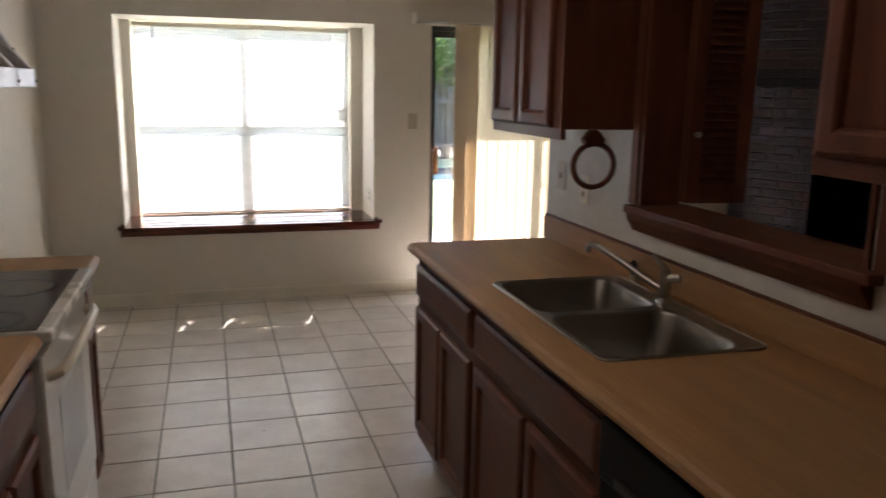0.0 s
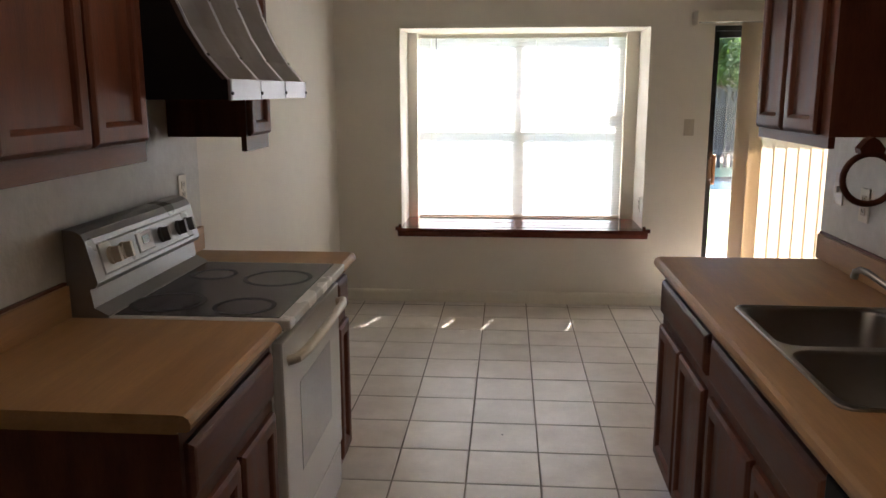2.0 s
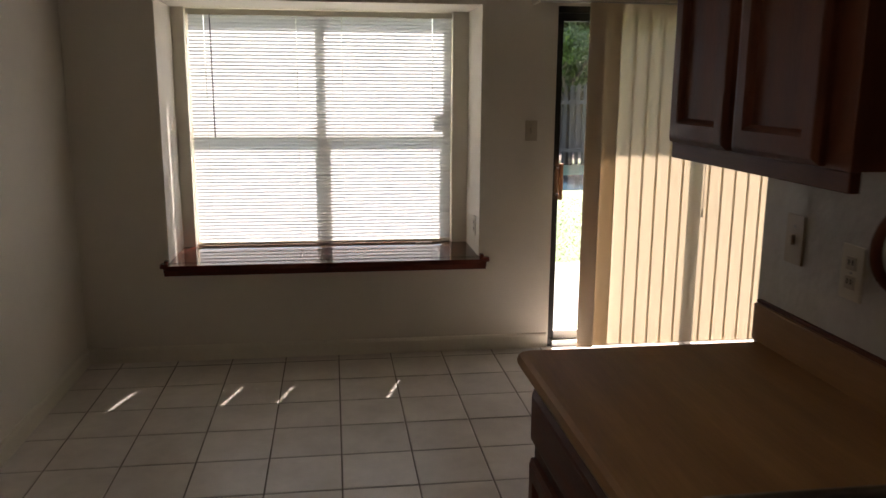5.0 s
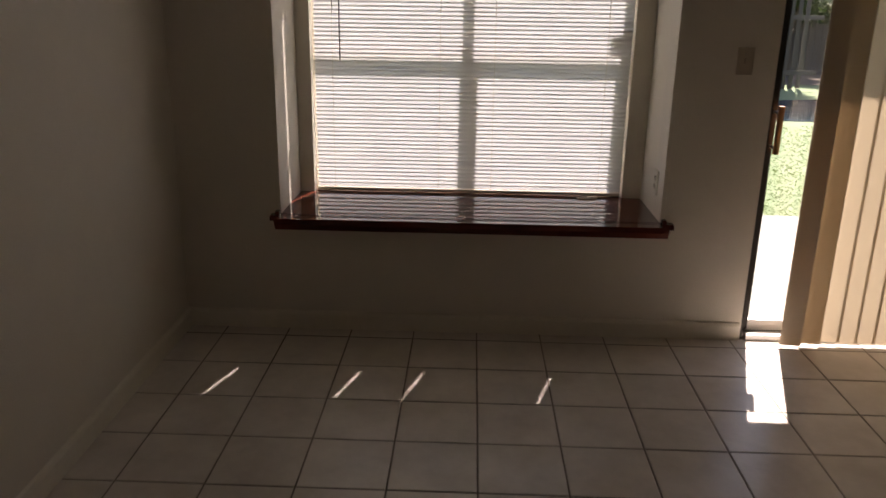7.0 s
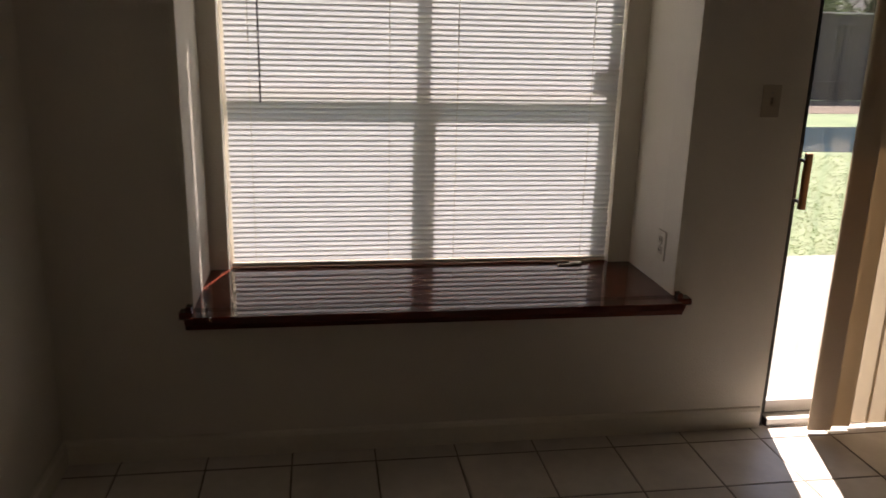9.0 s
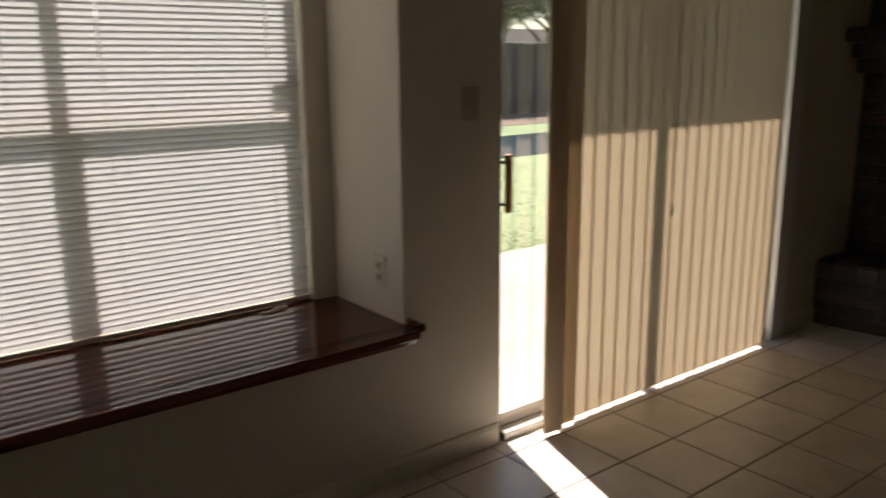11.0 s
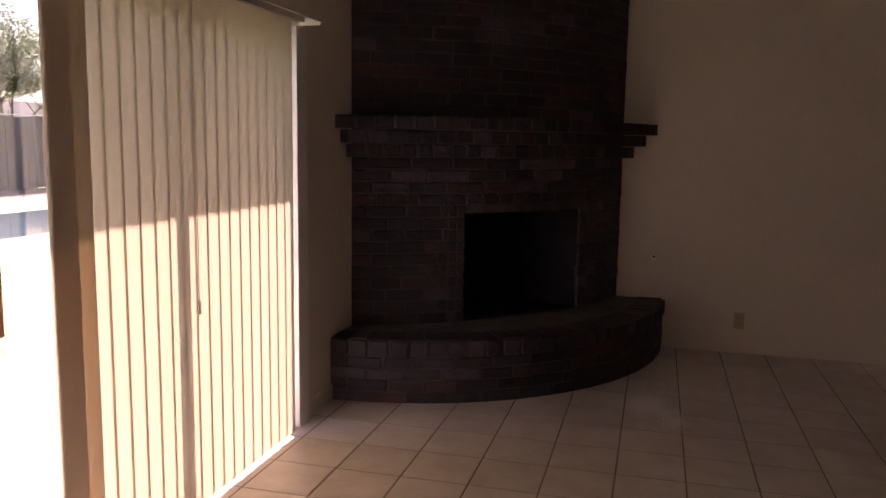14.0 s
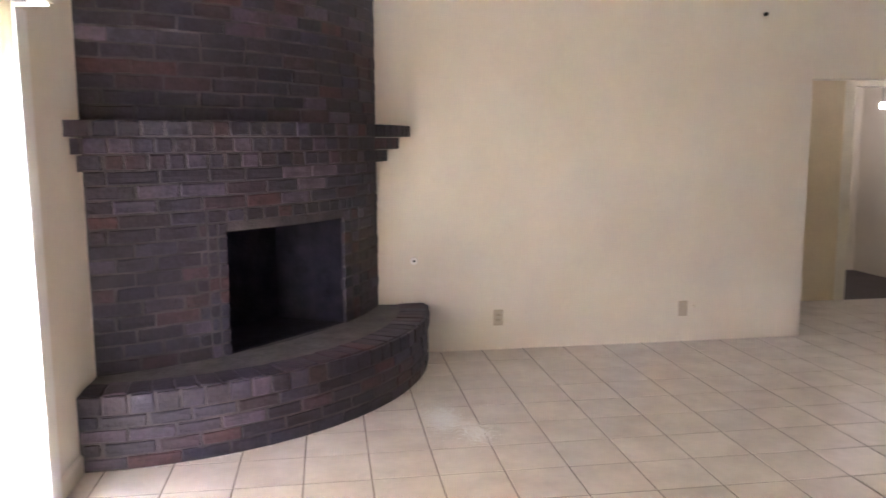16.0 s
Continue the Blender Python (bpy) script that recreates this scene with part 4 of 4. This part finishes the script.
bm = bmesh.new()
loft(bm, [[on_console(RY0 + 0.05, 0.012, 0.001), on_console(RY1 - 0.05, 0.012, 0.001), on_console(RY1 - 0.05, 0.108, 0.001), on_console(RY0 + 0.05, 0.108, 0.001)],
          [on_console(RY0 + 0.055, 0.017, 0.004), on_console(RY1 - 0.055, 0.017, 0.004), on_console(RY1 - 0.055, 0.103, 0.004), on_console(RY0 + 0.055, 0.103, 0.004)]])
part("console_panel", bm, mat("pale_grey_panel", (0.35, 0.342, 0.33), 0.32, 0.25, var=0.05), bg, "silver grey control panel")
for y in (-3.50, -3.425, -3.155, -3.015, -2.945):
    bm = cyl(bmesh.new(), on_console(y, 0.06, 0.004), on_console(y, 0.06, 0.012), 0.027, 0.025, 20)
    t0, t1 = on_console(y, 0.06, 0.012), on_console(y, 0.06, 0.034)
    bmk = bmesh.new()
    loft(bmk, [[p + Vector((0, sy * hw, 0)) + up * (su * 0.023) for sy, su in ((-1, -1), (1, -1), (1, 1), (-1, 1))] for p, hw in ((t0, 0.010), (t1, 0.007))])
    join(bm, bmk)
    part("knob", bm, ALMOND if y < -3.3 else mat("grey_knob", (0.12, 0.115, 0.11), 0.4), bg)
bm = bmesh.new()
loft(bm, [[on_console(a, k, 0.0042) for a, k in ((-3.335, 0.03), (-3.225, 0.03), (-3.225, 0.095), (-3.335, 0.095))], [on_console(a, k, 0.0075) for a, k in ((-3.33, 0.034), (-3.23, 0.034), (-3.23, 0.09), (-3.33, 0.09))]])
part("clock_panel", bm, ENAMEL, bg)
bm = bmesh.new()
loft(bm, [[on_console(a, k, 0.0072) for a, k in ((-3.30, 0.055), (-3.255, 0.055), (-3.255, 0.08), (-3.30, 0.08))], [on_console(a, k, 0.0085) for a, k in ((-3.30, 0.055), (-3.255, 0.055), (-3.255, 0.08), (-3.30, 0.08))]])
part("clock_display", bm, mat("dull_green_display", (0.04, 0.07, 0.055), 0.2), bg)
od = part("oven_door", B(RX, RX + 0.035, RY0 + 0.004, RY1 - 0.004, 0.235, 0.865, 0.008), GLOSSWHITE, rg)
part("oven_window", B(RX + 0.0345, RX + 0.0365, RY0 + 0.17, RY1 - 0.17, 0.40, 0.69, 0.0006), OVENGLASS, od, "grey mirrored oven window")
bm = tube(bmesh.new(), [(RX + 0.034, RY0 + 0.045, 0.80), (RX + 0.062, RY0 + 0.055, 0.806), (RX + 0.075, RY0 + 0.12, 0.81), (RX + 0.08, (RY0 + RY1) / 2, 0.812), (RX + 0.075, RY1 - 0.12, 0.81), (RX + 0.062, RY1 - 0.055, 0.806), (RX + 0.034, RY1 - 0.045, 0.80)], 0.015, 12)
part("oven_handle", bm, ALMOND, od, "almond plastic door handle", smooth=True)
part("vent_trim", B(RX, RX + 0.02, RY0 + 0.004, RY1 - 0.004, 0.872, 0.902, 0.004), ENAMEL, rg)
part("vent_slot", B(RX + 0.019, RX + 0.021, RY0 + 0.06, RY1 - 0.06, 0.882, 0.892), BLACK, rg)
part("storage_drawer", B(RX, RX + 0.03, RY0 + 0.004, RY1 - 0.004, 0.05, 0.225, 0.008), GLOSSWHITE, rg)

# ---- range hood ----
hd = thing("range_hood", (-0.80, -3.385, 1.54), "dark bronze curved range hood with riveted pewter strip", "range hood")
HY0, HY1 = -3.636, -2.852
curve = [(-0.583, 1.592), (-0.637, 1.655), (-0.683, 1.73), (-0.722, 1.82), (-0.752, 1.92), (-0.773, 2.03), (-0.785, 2.13), (-0.79, HK)]
prof = [(XL + 0.004, 1.54), (-0.578, 1.54)] + curve + [(XL + 0.004, HK)]
bm = bmesh.new()
loft(bm, [[Vector((x, y, z)) for x, z in prof] for y in (HY0 + 0.003, HY1 - 0.003)])
part("shell_side", bm, BLACK, hd, "black hood sides and underside")
skin = [(x + 0.002, z) for x, z in curve]
back = [(x - 0.012, z) for x, z in curve][::-1]
bm = loft(bmesh.new(), [[Vector((x, y, z)) for x, z in skin + back] for y in (HY0, HY1)])
part("canopy_sheet", bm, HOODMETAL, hd)
part("front_strip", B(-0.580, -0.572, HY0 - 0.002, HY1 + 0.002, 1.538, 1.594, 0.002), HOODBAND, hd, "pewter grey riveted front strip")
for y in (HY0 + 0.006, HY0 + 0.262, HY0 + 0.522, HY1 - 0.006):
    w = 0.005
    part("seam", B(-0.5725, -0.5705, y - 0.004, y + 0.004, 1.54, 1.592), HOODBAND, hd)
    bm = loft(bmesh.new(), [[Vector((x + d, yy, z)) for d, yy in ((0.0, y - w), (0.005, y - w * 0.6), (0.005, y + w * 0.6), (0.0, y + w))] for x, z in skin])
    part("strap", bm, HOODBAND, hd)
    part("rivet", cyl(bmesh.new(), (-0.572, y, 1.556), (-0.567, y, 1.556), 0.006, 0.004, 10), BRONZE, hd)
    for k in (1, 3):
        part("rivet", cyl(bmesh.new(), (skin[k][0] + 0.004, y, skin[k][1]), (skin[k][0] + 0.008, y, skin[k][1] + 0.003), 0.006, 0.003, 10), BRONZE, hd)

# ---- pass-through opening ----
pt = thing("pass_through_trim", (1.42, -3.86, 1.15), "cherry stained casing and ledge of the pass-through", "trim", kind="structure")
part("ledge", B(XP0 - 0.05, XP1 + 0.05, -4.40, -3.325, 1.15, 1.178, 0.006), CHERRY_H, pt)
part("apron", along(bmesh.new(), [(0, 0), (0.012, 0), (0.018, 0.015), (0.034, 0.038), (0.04, 0.06), (0, 0.06)], (XP0 - 0.004, -4.375, 1.09), (XP0 - 0.004, -3.335, 1.09)), CHERRY_H, pt)
for y in (-4.375, -3.36):
    part("jamb", B(XP0 - 0.016, XP1 + 0.016, y + (0.016 if y < -4 else -0.016), y + (0.03 if y < -4 else -0.002), 1.178, 2.03, 0.002), CHERRY, pt)
    part("casing", B(XP0 - 0.018, XP0 - 0.0045, y - 0.045 if y < -4 else y + 0.015, y if y < -4 else y + 0.06, 1.178, 2.08, 0.003), CHERRY, pt)
part("head_casing", B(XP0 - 0.018, XP0 - 0.0045, -4.42, -3.30, 2.03, 2.08, 0.003), CHERRY_H, pt)


def shutter(hinge, yaw, w):
    """A louvred leaf that stands out from its hinge line."""
    sh = thing("louvred_shutter", (*hinge, 1.19), "dark cherry louvred wooden shutter folded open at the pass-through", "shutter", "pass-through shutters")
    m = Matrix.Translation((*hinge, 0)) @ Matrix.Rotation(yaw, 4, 'Z')

    def put(bm):
        bmesh.ops.transform(bm, matrix=m, verts=bm.verts)
        return bm
    for a in (0.0, w - 0.045):
        part("stile", put(B(a, a + 0.045, -0.011, 0.011, 1.19, 2.02, 0.002)), CHERRY, sh)
    for z0, z1 in ((1.19, 1.25), (1.95, 2.02)):
        part("rail", put(B(0.045, w - 0.045, -0.011, 0.011, z0, z1, 0.002)), CHERRY, sh)
    z = 1.262
    while z < 1.945:
        bm = bmesh.new()
        d = 0.012
        loft(bm, [[Vector((x, -d, z - 0.010)), Vector((x, -d + 0.004, z - 0.014)), Vector((x, d, z + 0.010)), Vector((x, d - 0.004, z + 0.014))] for x in (0.045, w - 0.045)])
        part("louver", put(bm), CHERRY, sh)
        z += 0.027
    part("knob", put(cyl(bmesh.new(), (0.022, -0.011, 1.42), (0.022, -0.030, 1.42), 0.008, 0.010, 12)), CHROME, sh)
    return sh


shutter((1.485, -3.418), radians(-7), 0.215)
shutter((1.485, -3.392), radians(-6), 0.215)
# ---- outdoors ----
single("ground", B(-150, 150, 0.27, 300, -0.6, -0.10), GRASS, "sunlit lawn running to the fence", "ground", "structure")
single("patio", B(-2.5, 9.0, 0.25, 2.65, -0.5, -0.055, 0.01), CONCRETE, "sunlit pale concrete patio slab", "patio", "structure")
bm = bmesh.new()
prism(bm, [(-3, 13.4), (30, 12.6), (30, 16.2), (-3, 16.2)], -0.11, -0.092)
single("leaf_litter", bm, LITTER, "strip of dry leaf litter along the fence", "leaf litter", "stuff")
bm = bmesh.new()
prism(bm, [(3.0, 8.2), (8, 7.8), (16, 8.0), (22, 9.2), (21, 11.0), (12, 10.9), (6, 10.6), (3.2, 9.8)], -0.11, -0.090)
single("pond", bm, WATER, "still grey-blue garden pond reflecting the fence", "water", "structure")
single("eave", B(XL - 0.6, 9.5, 0.25, 0.811, 2.36, 2.48), WHITE, "white painted roof eave over the patio", "eave", "structure")
single("roof", B(XL - 0.6, 9.5, YB - 0.4, 0.70, HL + 0.1, HL + 0.25), SHINGLE, "shingled roof", "roof", "structure")
single("wall_north_upper", B(XL - 0.15, 9.5, 0.251, 0.30, 2.10, HL + 0.1), SIDING, "tan siding above the patio door", "wall", "structure")
fence = thing("fence", (8, 16.2, -0.1), "weathered wooden board fence along the garden", "fence")
FB = random.Random(7)
bm0 = B(-0.075, 0.075, 0, 0.02, 0, 2.1)
for v in bm0.verts:
    v.co += Vector((8, 16.2, -0.1))
board = part("board", bm0, FENCEWOOD, fence)
x = -6.0
while x < 30:
    o = board.copy()
    scene.collection.objects.link(o)
    o.location = (x - 8, FB.uniform(-0.008, 0.008), FB.uniform(-0.02, 0.03))
    x += 0.158
part("rail", B(-6, 30, 16.14, 16.2, 1.75, 1.84), FENCEWOOD, fence)
part("rail", B(-6, 30, 16.14, 16.2, 0.30, 0.39), FENCEWOOD, fence)
part("cap", B(-6, 30, 16.12, 16.26, 2.03, 2.06), mat("pale_fence_cap", (0.55, 0.50, 0.44), 0.8), fence, "pale cap board")
side = thing("fence", (3.4, 12, -0.1), "weathered open picket fence at the side of the garden", "fence")
bm0 = B(-0.04, 0.04, -0.01, 0.01, 0, 1.7)
for v in bm0.verts:
    v.co += Vector((3.4, 12, -0.1))
pk = part("picket", bm0, FENCEWOOD, side)
for i in range(1, 22):
    o = pk.copy()
    scene.collection.objects.link(o)
    o.location = (i * 0.15, i * 0.02, FB.uniform(-0.02, 0.02))
part("rail", B(3.35, 6.7, 12.0, 12.04, 0.2, 0.28), FENCEWOOD, side)
part("rail", B(3.35, 6.7, 12.0, 12.04, 1.2, 1.28), FENCEWOOD, side)

house = thing("house", (22, 48, -0.1), "neighbouring house with brown shingle roof beyond the fence", "house")
part("wall", B(2, 90, 44, 54, -0.1, 2.7), SIDING, house)
bm = loft(bmesh.new(), [[Vector((x, 43.2, 2.6)), Vector((x, 54.8, 2.6)), Vector((x, 49, 4.25))] for x in (1.2, 90.8)])
part("roof", bm, SHINGLE, house)


def tree(at, h, spread, seed, leaves, leaf, label):
    R = random.Random(seed)
    ob = thing("tree", at, label, "tree")
    at = Vector(at)
    bm = bmesh.new()
    tips = []

    def grow(p, d, ln, r, depth):
        pts, rad = [p], [r]
        q = p.copy()
        k = 5
        for i in range(k):
            d = (d + Vector((R.uniform(-1, 1), R.uniform(-1, 1), R.uniform(-0.5, 0.7))) * 0.16).normalized()
            q = q + d * ln / k
            pts.append(q.copy())
            rad.append(r * (1 - 0.55 * (i + 1) / k))
        tube(bm, pts, rad, 8 if depth < 2 else 5)
        if depth >= 3:
            tips.extend(pts[2:])
            return
        for i in range(4 if depth else 6):
            s = R.choice(pts[3:])
            nd = (d * 0.6 + Vector((R.uniform(-1, 1), R.uniform(-1, 1), R.uniform(-0.15, 0.75))) * (0.9 if depth else 1.1)).normalized()
            grow(s, nd, ln * R.uniform(0.5, 0.72) * spread, r * 0.42, depth + 1)
        tips.append(q)
    grow(at, Vector((R.uniform(-0.1, 0.1), R.uniform(-0.1, 0.1), 1)), h * 0.45, h * 0.028, 0)
    part("trunk", bm, BARK, ob, smooth=True)
    vs, fs = [], []
    for i in range(leaves):
        c = R.choice(tips) + Vector((R.gauss(0, 1), R.gauss(0, 1), R.gauss(0, 0.8))) * h * 0.035
        u = Vector((R.uniform(-1, 1), R.uniform(-1, 1), R.uniform(-1, 1))).normalized()
        w = u.orthogonal().normalized()
        a, b = u * leaf * R.uniform(0.7, 1.3), w * leaf * 0.45
        k = len(vs)
        vs += [c - a - at, c + b - at, c + a - at, c - b - at]
        fs.append((k, k + 1, k + 2, k + 3))
    me = bpy.data.meshes.new("crown")
    me.from_pydata([tuple(v) for v in vs], [], fs)
    me.materials.append(LEAF)
    cr = new("crown", me)
    cr.parent = ob
    return ob


tree((6.2, 13.4, -0.1), 5.6, 0.95, 3, 16000, 0.085, "leafy green tree close to the picket fence")
tree((17.5, 19.5, -0.1), 7.5, 1.1, 5, 12000, 0.085, "bare branched tree with thin foliage behind the fence")
tree((25.0, 21.5, -0.1), 5.8, 1.25, 8, 24000, 0.075, "tall thin crowned tree beyond the fence")
tree((10.5, 22.0, -0.1), 9.0, 1.0, 11, 9000, 0.11, "leafy tree behind the board fence")

tree((20.3, 20.5, -0.1), 5.2, 1.25, 31, 30000, 0.07, "twiggy tree with small pale leaves behind the fence")
tree((15.2, 19.0, -0.1), 5.0, 1.2, 37, 24000, 0.055, "spreading tree with small leaves behind the fence")
tree((22.9, 21.3, -0.1), 6.2, 1.2, 53, 24000, 0.05, "fine twigged tree with sparse pale leaves beyond the fence")
tree((18.2, 23.5, -0.1), 5.4, 1.3, 59, 20000, 0.055, "low spreading tree beyond the board fence")
tree((7.4, 15.2, -0.1), 3.4, 1.1, 41, 16000, 0.06, "dense dark green shrub in front of the board fence")
tree((5.35, 12.4, -0.1), 3.9, 1.0, 21, 15000, 0.06, "dense dark green shrub tree beside the picket fence")

# ---- dust on the living room floor ----
DUST = mat("pale_plaster_dust", (0.90, 0.89, 0.87), 0.95, var=0.03, spec=0.0)
DR = random.Random(9)
for ox, oy, rx, ry, n in ((4.36, -1.64, 0.10, 0.05, 4200), (4.13, -1.78, 0.08, 0.04, 1800)):
    bm = bmesh.new()
    for i in range(n):
        pz = 0.001 + 0.0012 * i / n
        px, py, q = ox + DR.gauss(0, rx), oy + DR.gauss(0, ry), DR.uniform(0.0015, 0.005)
        bm.faces.new([bm.verts.new((px + q * math.cos(a) * DR.uniform(0.5, 1.2), py + q * math.sin(a) * DR.uniform(0.5, 1.2), pz)) for a in (0.3, 1.5, 2.7, 3.9, 5.2)])
    single("dust_smear", bm, DUST, "pale plaster dust smear on the floor tiles", "dust", "stuff").visible_shadow = False

# ---- crumbs of pale mortar along the foot of the hearth, and a chipped tile ----
CR = random.Random(31)
bm = bmesh.new()
for i in range(46):
    p, d = HE.at(HE.length * CR.random() ** 1.3, CR.uniform(0.006, 0.02))
    q = CR.uniform(0.002, 0.008)
    k = CR.uniform(0, 3.1)
    ring = [Vector((p.x + q * CR.uniform(0.6, 1.4) * math.cos(k + a), p.y + q * CR.uniform(0.4, 1.0) * math.sin(k + a), 0.0005)) for a in (0, 1.3, 2.5, 3.8, 5.1)]
    loft(bm, [ring, [v.lerp(p.to_3d(), 0.4) + Vector((0, 0, q * 0.6)) for v in ring]])
single("mortar_crumbs", bm, DUST, "pale mortar crumbs at the foot of the hearth", "rubble", "stuff")
bm = bmesh.new()
prism(bm, [(0.146 + 0.006 * math.cos(a) * k, -2.247 + 0.004 * math.sin(a) * k) for a, k in ((0, 1), (1.1, 0.8), (2.2, 1.1), (3.3, 0.7), (4.4, 1), (5.5, 0.9))], -0.001, 0.0012)
single("tile_stain", bm, BRONZE, "small dark chip mark on a floor tile", "stain", "stuff")

# ---- grass blades on the near lawn ----
GR = random.Random(13)
gv, gf = [], []
for i in range(24000):
    y = 2.7 + 4.9 * GR.random() ** 1.3
    x = GR.uniform(1.0, 4.5) + (y - 2.7) * GR.uniform(0.0, 1.15)
    h, w, a = GR.uniform(0.006, 0.02), GR.uniform(0.004, 0.009) * (1 + (y - 2.7) * 0.12), GR.uniform(0, 6.28)
    dx, dy = w * math.cos(a), w * math.sin(a)
    k = len(gv)
    gv += [(x - dx, y - dy, -0.101), (x + dx, y + dy, -0.101), (x + GR.uniform(-0.04, 0.04), y + GR.uniform(-0.04, 0.04), -0.1 + h)]
    gf.append((k, k + 1, k + 2))
me = bpy.data.meshes.new("grass_blades")
me.from_pydata(gv, [], gf)
me.materials.append(thin(mat("grass_blade", (0.17, 0.24, 0.11), 0.6, var=0.2, scale=1.5, fine=30, fvar=0.2, col2=(0.26, 0.32, 0.18)), (0.16, 0.26, 0.05), 0.3))
tagged(new("grass_blades", me), "short sunlit blades of lawn grass", "grass", "", "stuff")

# ---- hall light ----
lamp = thing("ceiling_lamp", (7.6, -6.3, 2.3), "small lit globe lamp in the room past the hall", "lamp")
ROOMGLOBE = bpy.data.materials.new("lit_room_globe")
ROOMGLOBE.use_nodes = True
ROOMGLOBE.node_tree.nodes["Principled BSDF"].inputs["Emission Color"].default_value = (1, 0.9, 0.78, 1)
ROOMGLOBE.node_tree.nodes["Principled BSDF"].inputs["Emission Strength"].default_value = 4.0
bm = bmesh.new()
bmesh.ops.create_uvsphere(bm, u_segments=16, v_segments=10, radius=0.03)
for v in bm.verts:
    v.co += Vector((7.6, -6.57, 1.82))
GLOBE = bpy.data.materials.new("lit_globe")
GLOBE.use_nodes = True
GLOBE.node_tree.nodes["Principled BSDF"].inputs["Emission Color"].default_value = (1, 0.9, 0.72, 1)
GLOBE.node_tree.nodes["Principled BSDF"].inputs["Emission Strength"].default_value = 0.45
part("globe", bm, ROOMGLOBE, lamp, smooth=True)
part("stem", cyl(bmesh.new(), (7.6, -6.57, 1.86), (7.6, -6.57, 2.5), 0.012), CHROME, lamp)

# out of view: globe added to give the hall its warm light
hl = thing("ceiling_lamp", (6.35, -5.6, 2.5), "small warm globe lamp on the hall ceiling, unseen, added to light the hall", "lamp")
bm = bmesh.new()
bmesh.ops.create_uvsphere(bm, u_segments=16, v_segments=10, radius=0.07)
for v in bm.verts:
    v.co += Vector((6.35, -5.9, 2.40))
part("globe", bm, GLOBE, hl, smooth=True)

# ---- unseen ceiling light, added to brighten the kitchen ----
kl = thing("fill_ceiling_light", (0.1, -3.9, 2.42), "unseen white flush ceiling light added to brighten the kitchen", "lamp")
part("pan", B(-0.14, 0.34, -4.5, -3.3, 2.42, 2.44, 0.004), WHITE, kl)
DIFF = bpy.data.materials.new("fill_light_diffuser")
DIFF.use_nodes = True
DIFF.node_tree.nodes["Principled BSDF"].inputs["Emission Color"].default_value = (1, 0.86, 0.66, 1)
DIFF.node_tree.nodes["Principled BSDF"].inputs["Emission Strength"].default_value = KITCHEN_FILL
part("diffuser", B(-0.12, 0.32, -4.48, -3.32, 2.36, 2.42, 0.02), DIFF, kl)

# ---- bricks ----
lay_bricks()
lay_hearth_top()

# ---- floor tiles ----
TR = random.Random(2)
TM = []
for k in range(4):
    bm = bmesh.new()
    h, c = T / 2 - 0.0035, 0.002
    loft(bm, [[Vector((sx * (h - i) + TR.uniform(-0.0004, 0.0004), sy * (h - i), z)) for sx, sy in ((-1, -1), (1, -1), (1, 1), (-1, 1))] for z, i in ((-0.008, 0), (-0.0012, 0), (0.0, c))], False, True)
    bmesh.ops.recalc_face_normals(bm, faces=bm.faces)
    me = bpy.data.meshes.new("tile")
    bm.to_mesh(me)
    bm.free()
    me.materials.append(TILE)
    TM.append(me)
rest_v, rest_f = [], []
count = 0
for i in range(-4, 23):
    for j in range(-24, 1):
        x0, x1, y0, y1 = i * T, i * T + T, (j - 1) * T, j * T
        x0c, x1c, y0c, y1c = max(x0, XL), min(x1, HX), max(y0, YB), y1
        if x1c - x0c < 0.01:
            continue
        whole = x0c == x0 and x1c == x1 and y0c == y0
        near = y0 > -3.7 and x1 < 4.9 or (y0 > -2.7 and x1 < 5.8)
        if whole and near and count < 300:
            ob = new("tile", TM[TR.randrange(4)])
            ob.parent = FLOOR
            ob.location = ((x0 + x1) / 2, (y0 + y1) / 2, TR.uniform(-0.0006, 0.0004))
            ob.rotation_euler = (TR.uniform(-0.0012, 0.0012), TR.uniform(-0.0012, 0.0012), TR.choice((0, 1, 2, 3)) * math.pi / 2)
            count += 1
        else:
            g, c = 0.0035, 0.002
            k = len(rest_v)
            for z, q in ((-0.008, g), (-0.0012, g), (0.0, g + c)):
                rest_v += [(x0c + q, y0c + q, z), (x1c - q, y0c + q, z), (x1c - q, y1c - q, z), (x0c + q, y1c - q, z)]
            for a in (0, 4):
                for b in range(4):
                    rest_f.append((k + a + b, k + a + (b + 1) % 4, k + a + 4 + (b + 1) % 4, k + a + 4 + b))
            rest_f.append((k + 8, k + 9, k + 10, k + 11))
# cut tiles along the window wall
for i in range(-4, 19):
    x0, x1 = max(i * T, XL) + 0.003, min(i * T + T, XR) - 0.003
    if x1 - x0 < 0.01:
        continue
    k = len(rest_v)
    rest_v += [(x0, 0.003, 0), (x1, 0.003, 0), (x1, YW, 0), (x0, YW, 0)]
    rest_f.append((k, k + 1, k + 2, k + 3))
me = bpy.data.meshes.new("outer_tiles")
me.from_pydata(rest_v, [], rest_f)
me.materials.append(TILE)
tiles = new("outer_tiles", me)
tiles.parent = FLOOR
tagged(tiles, "cream floor tiles of the outer parts", kind="stuff")
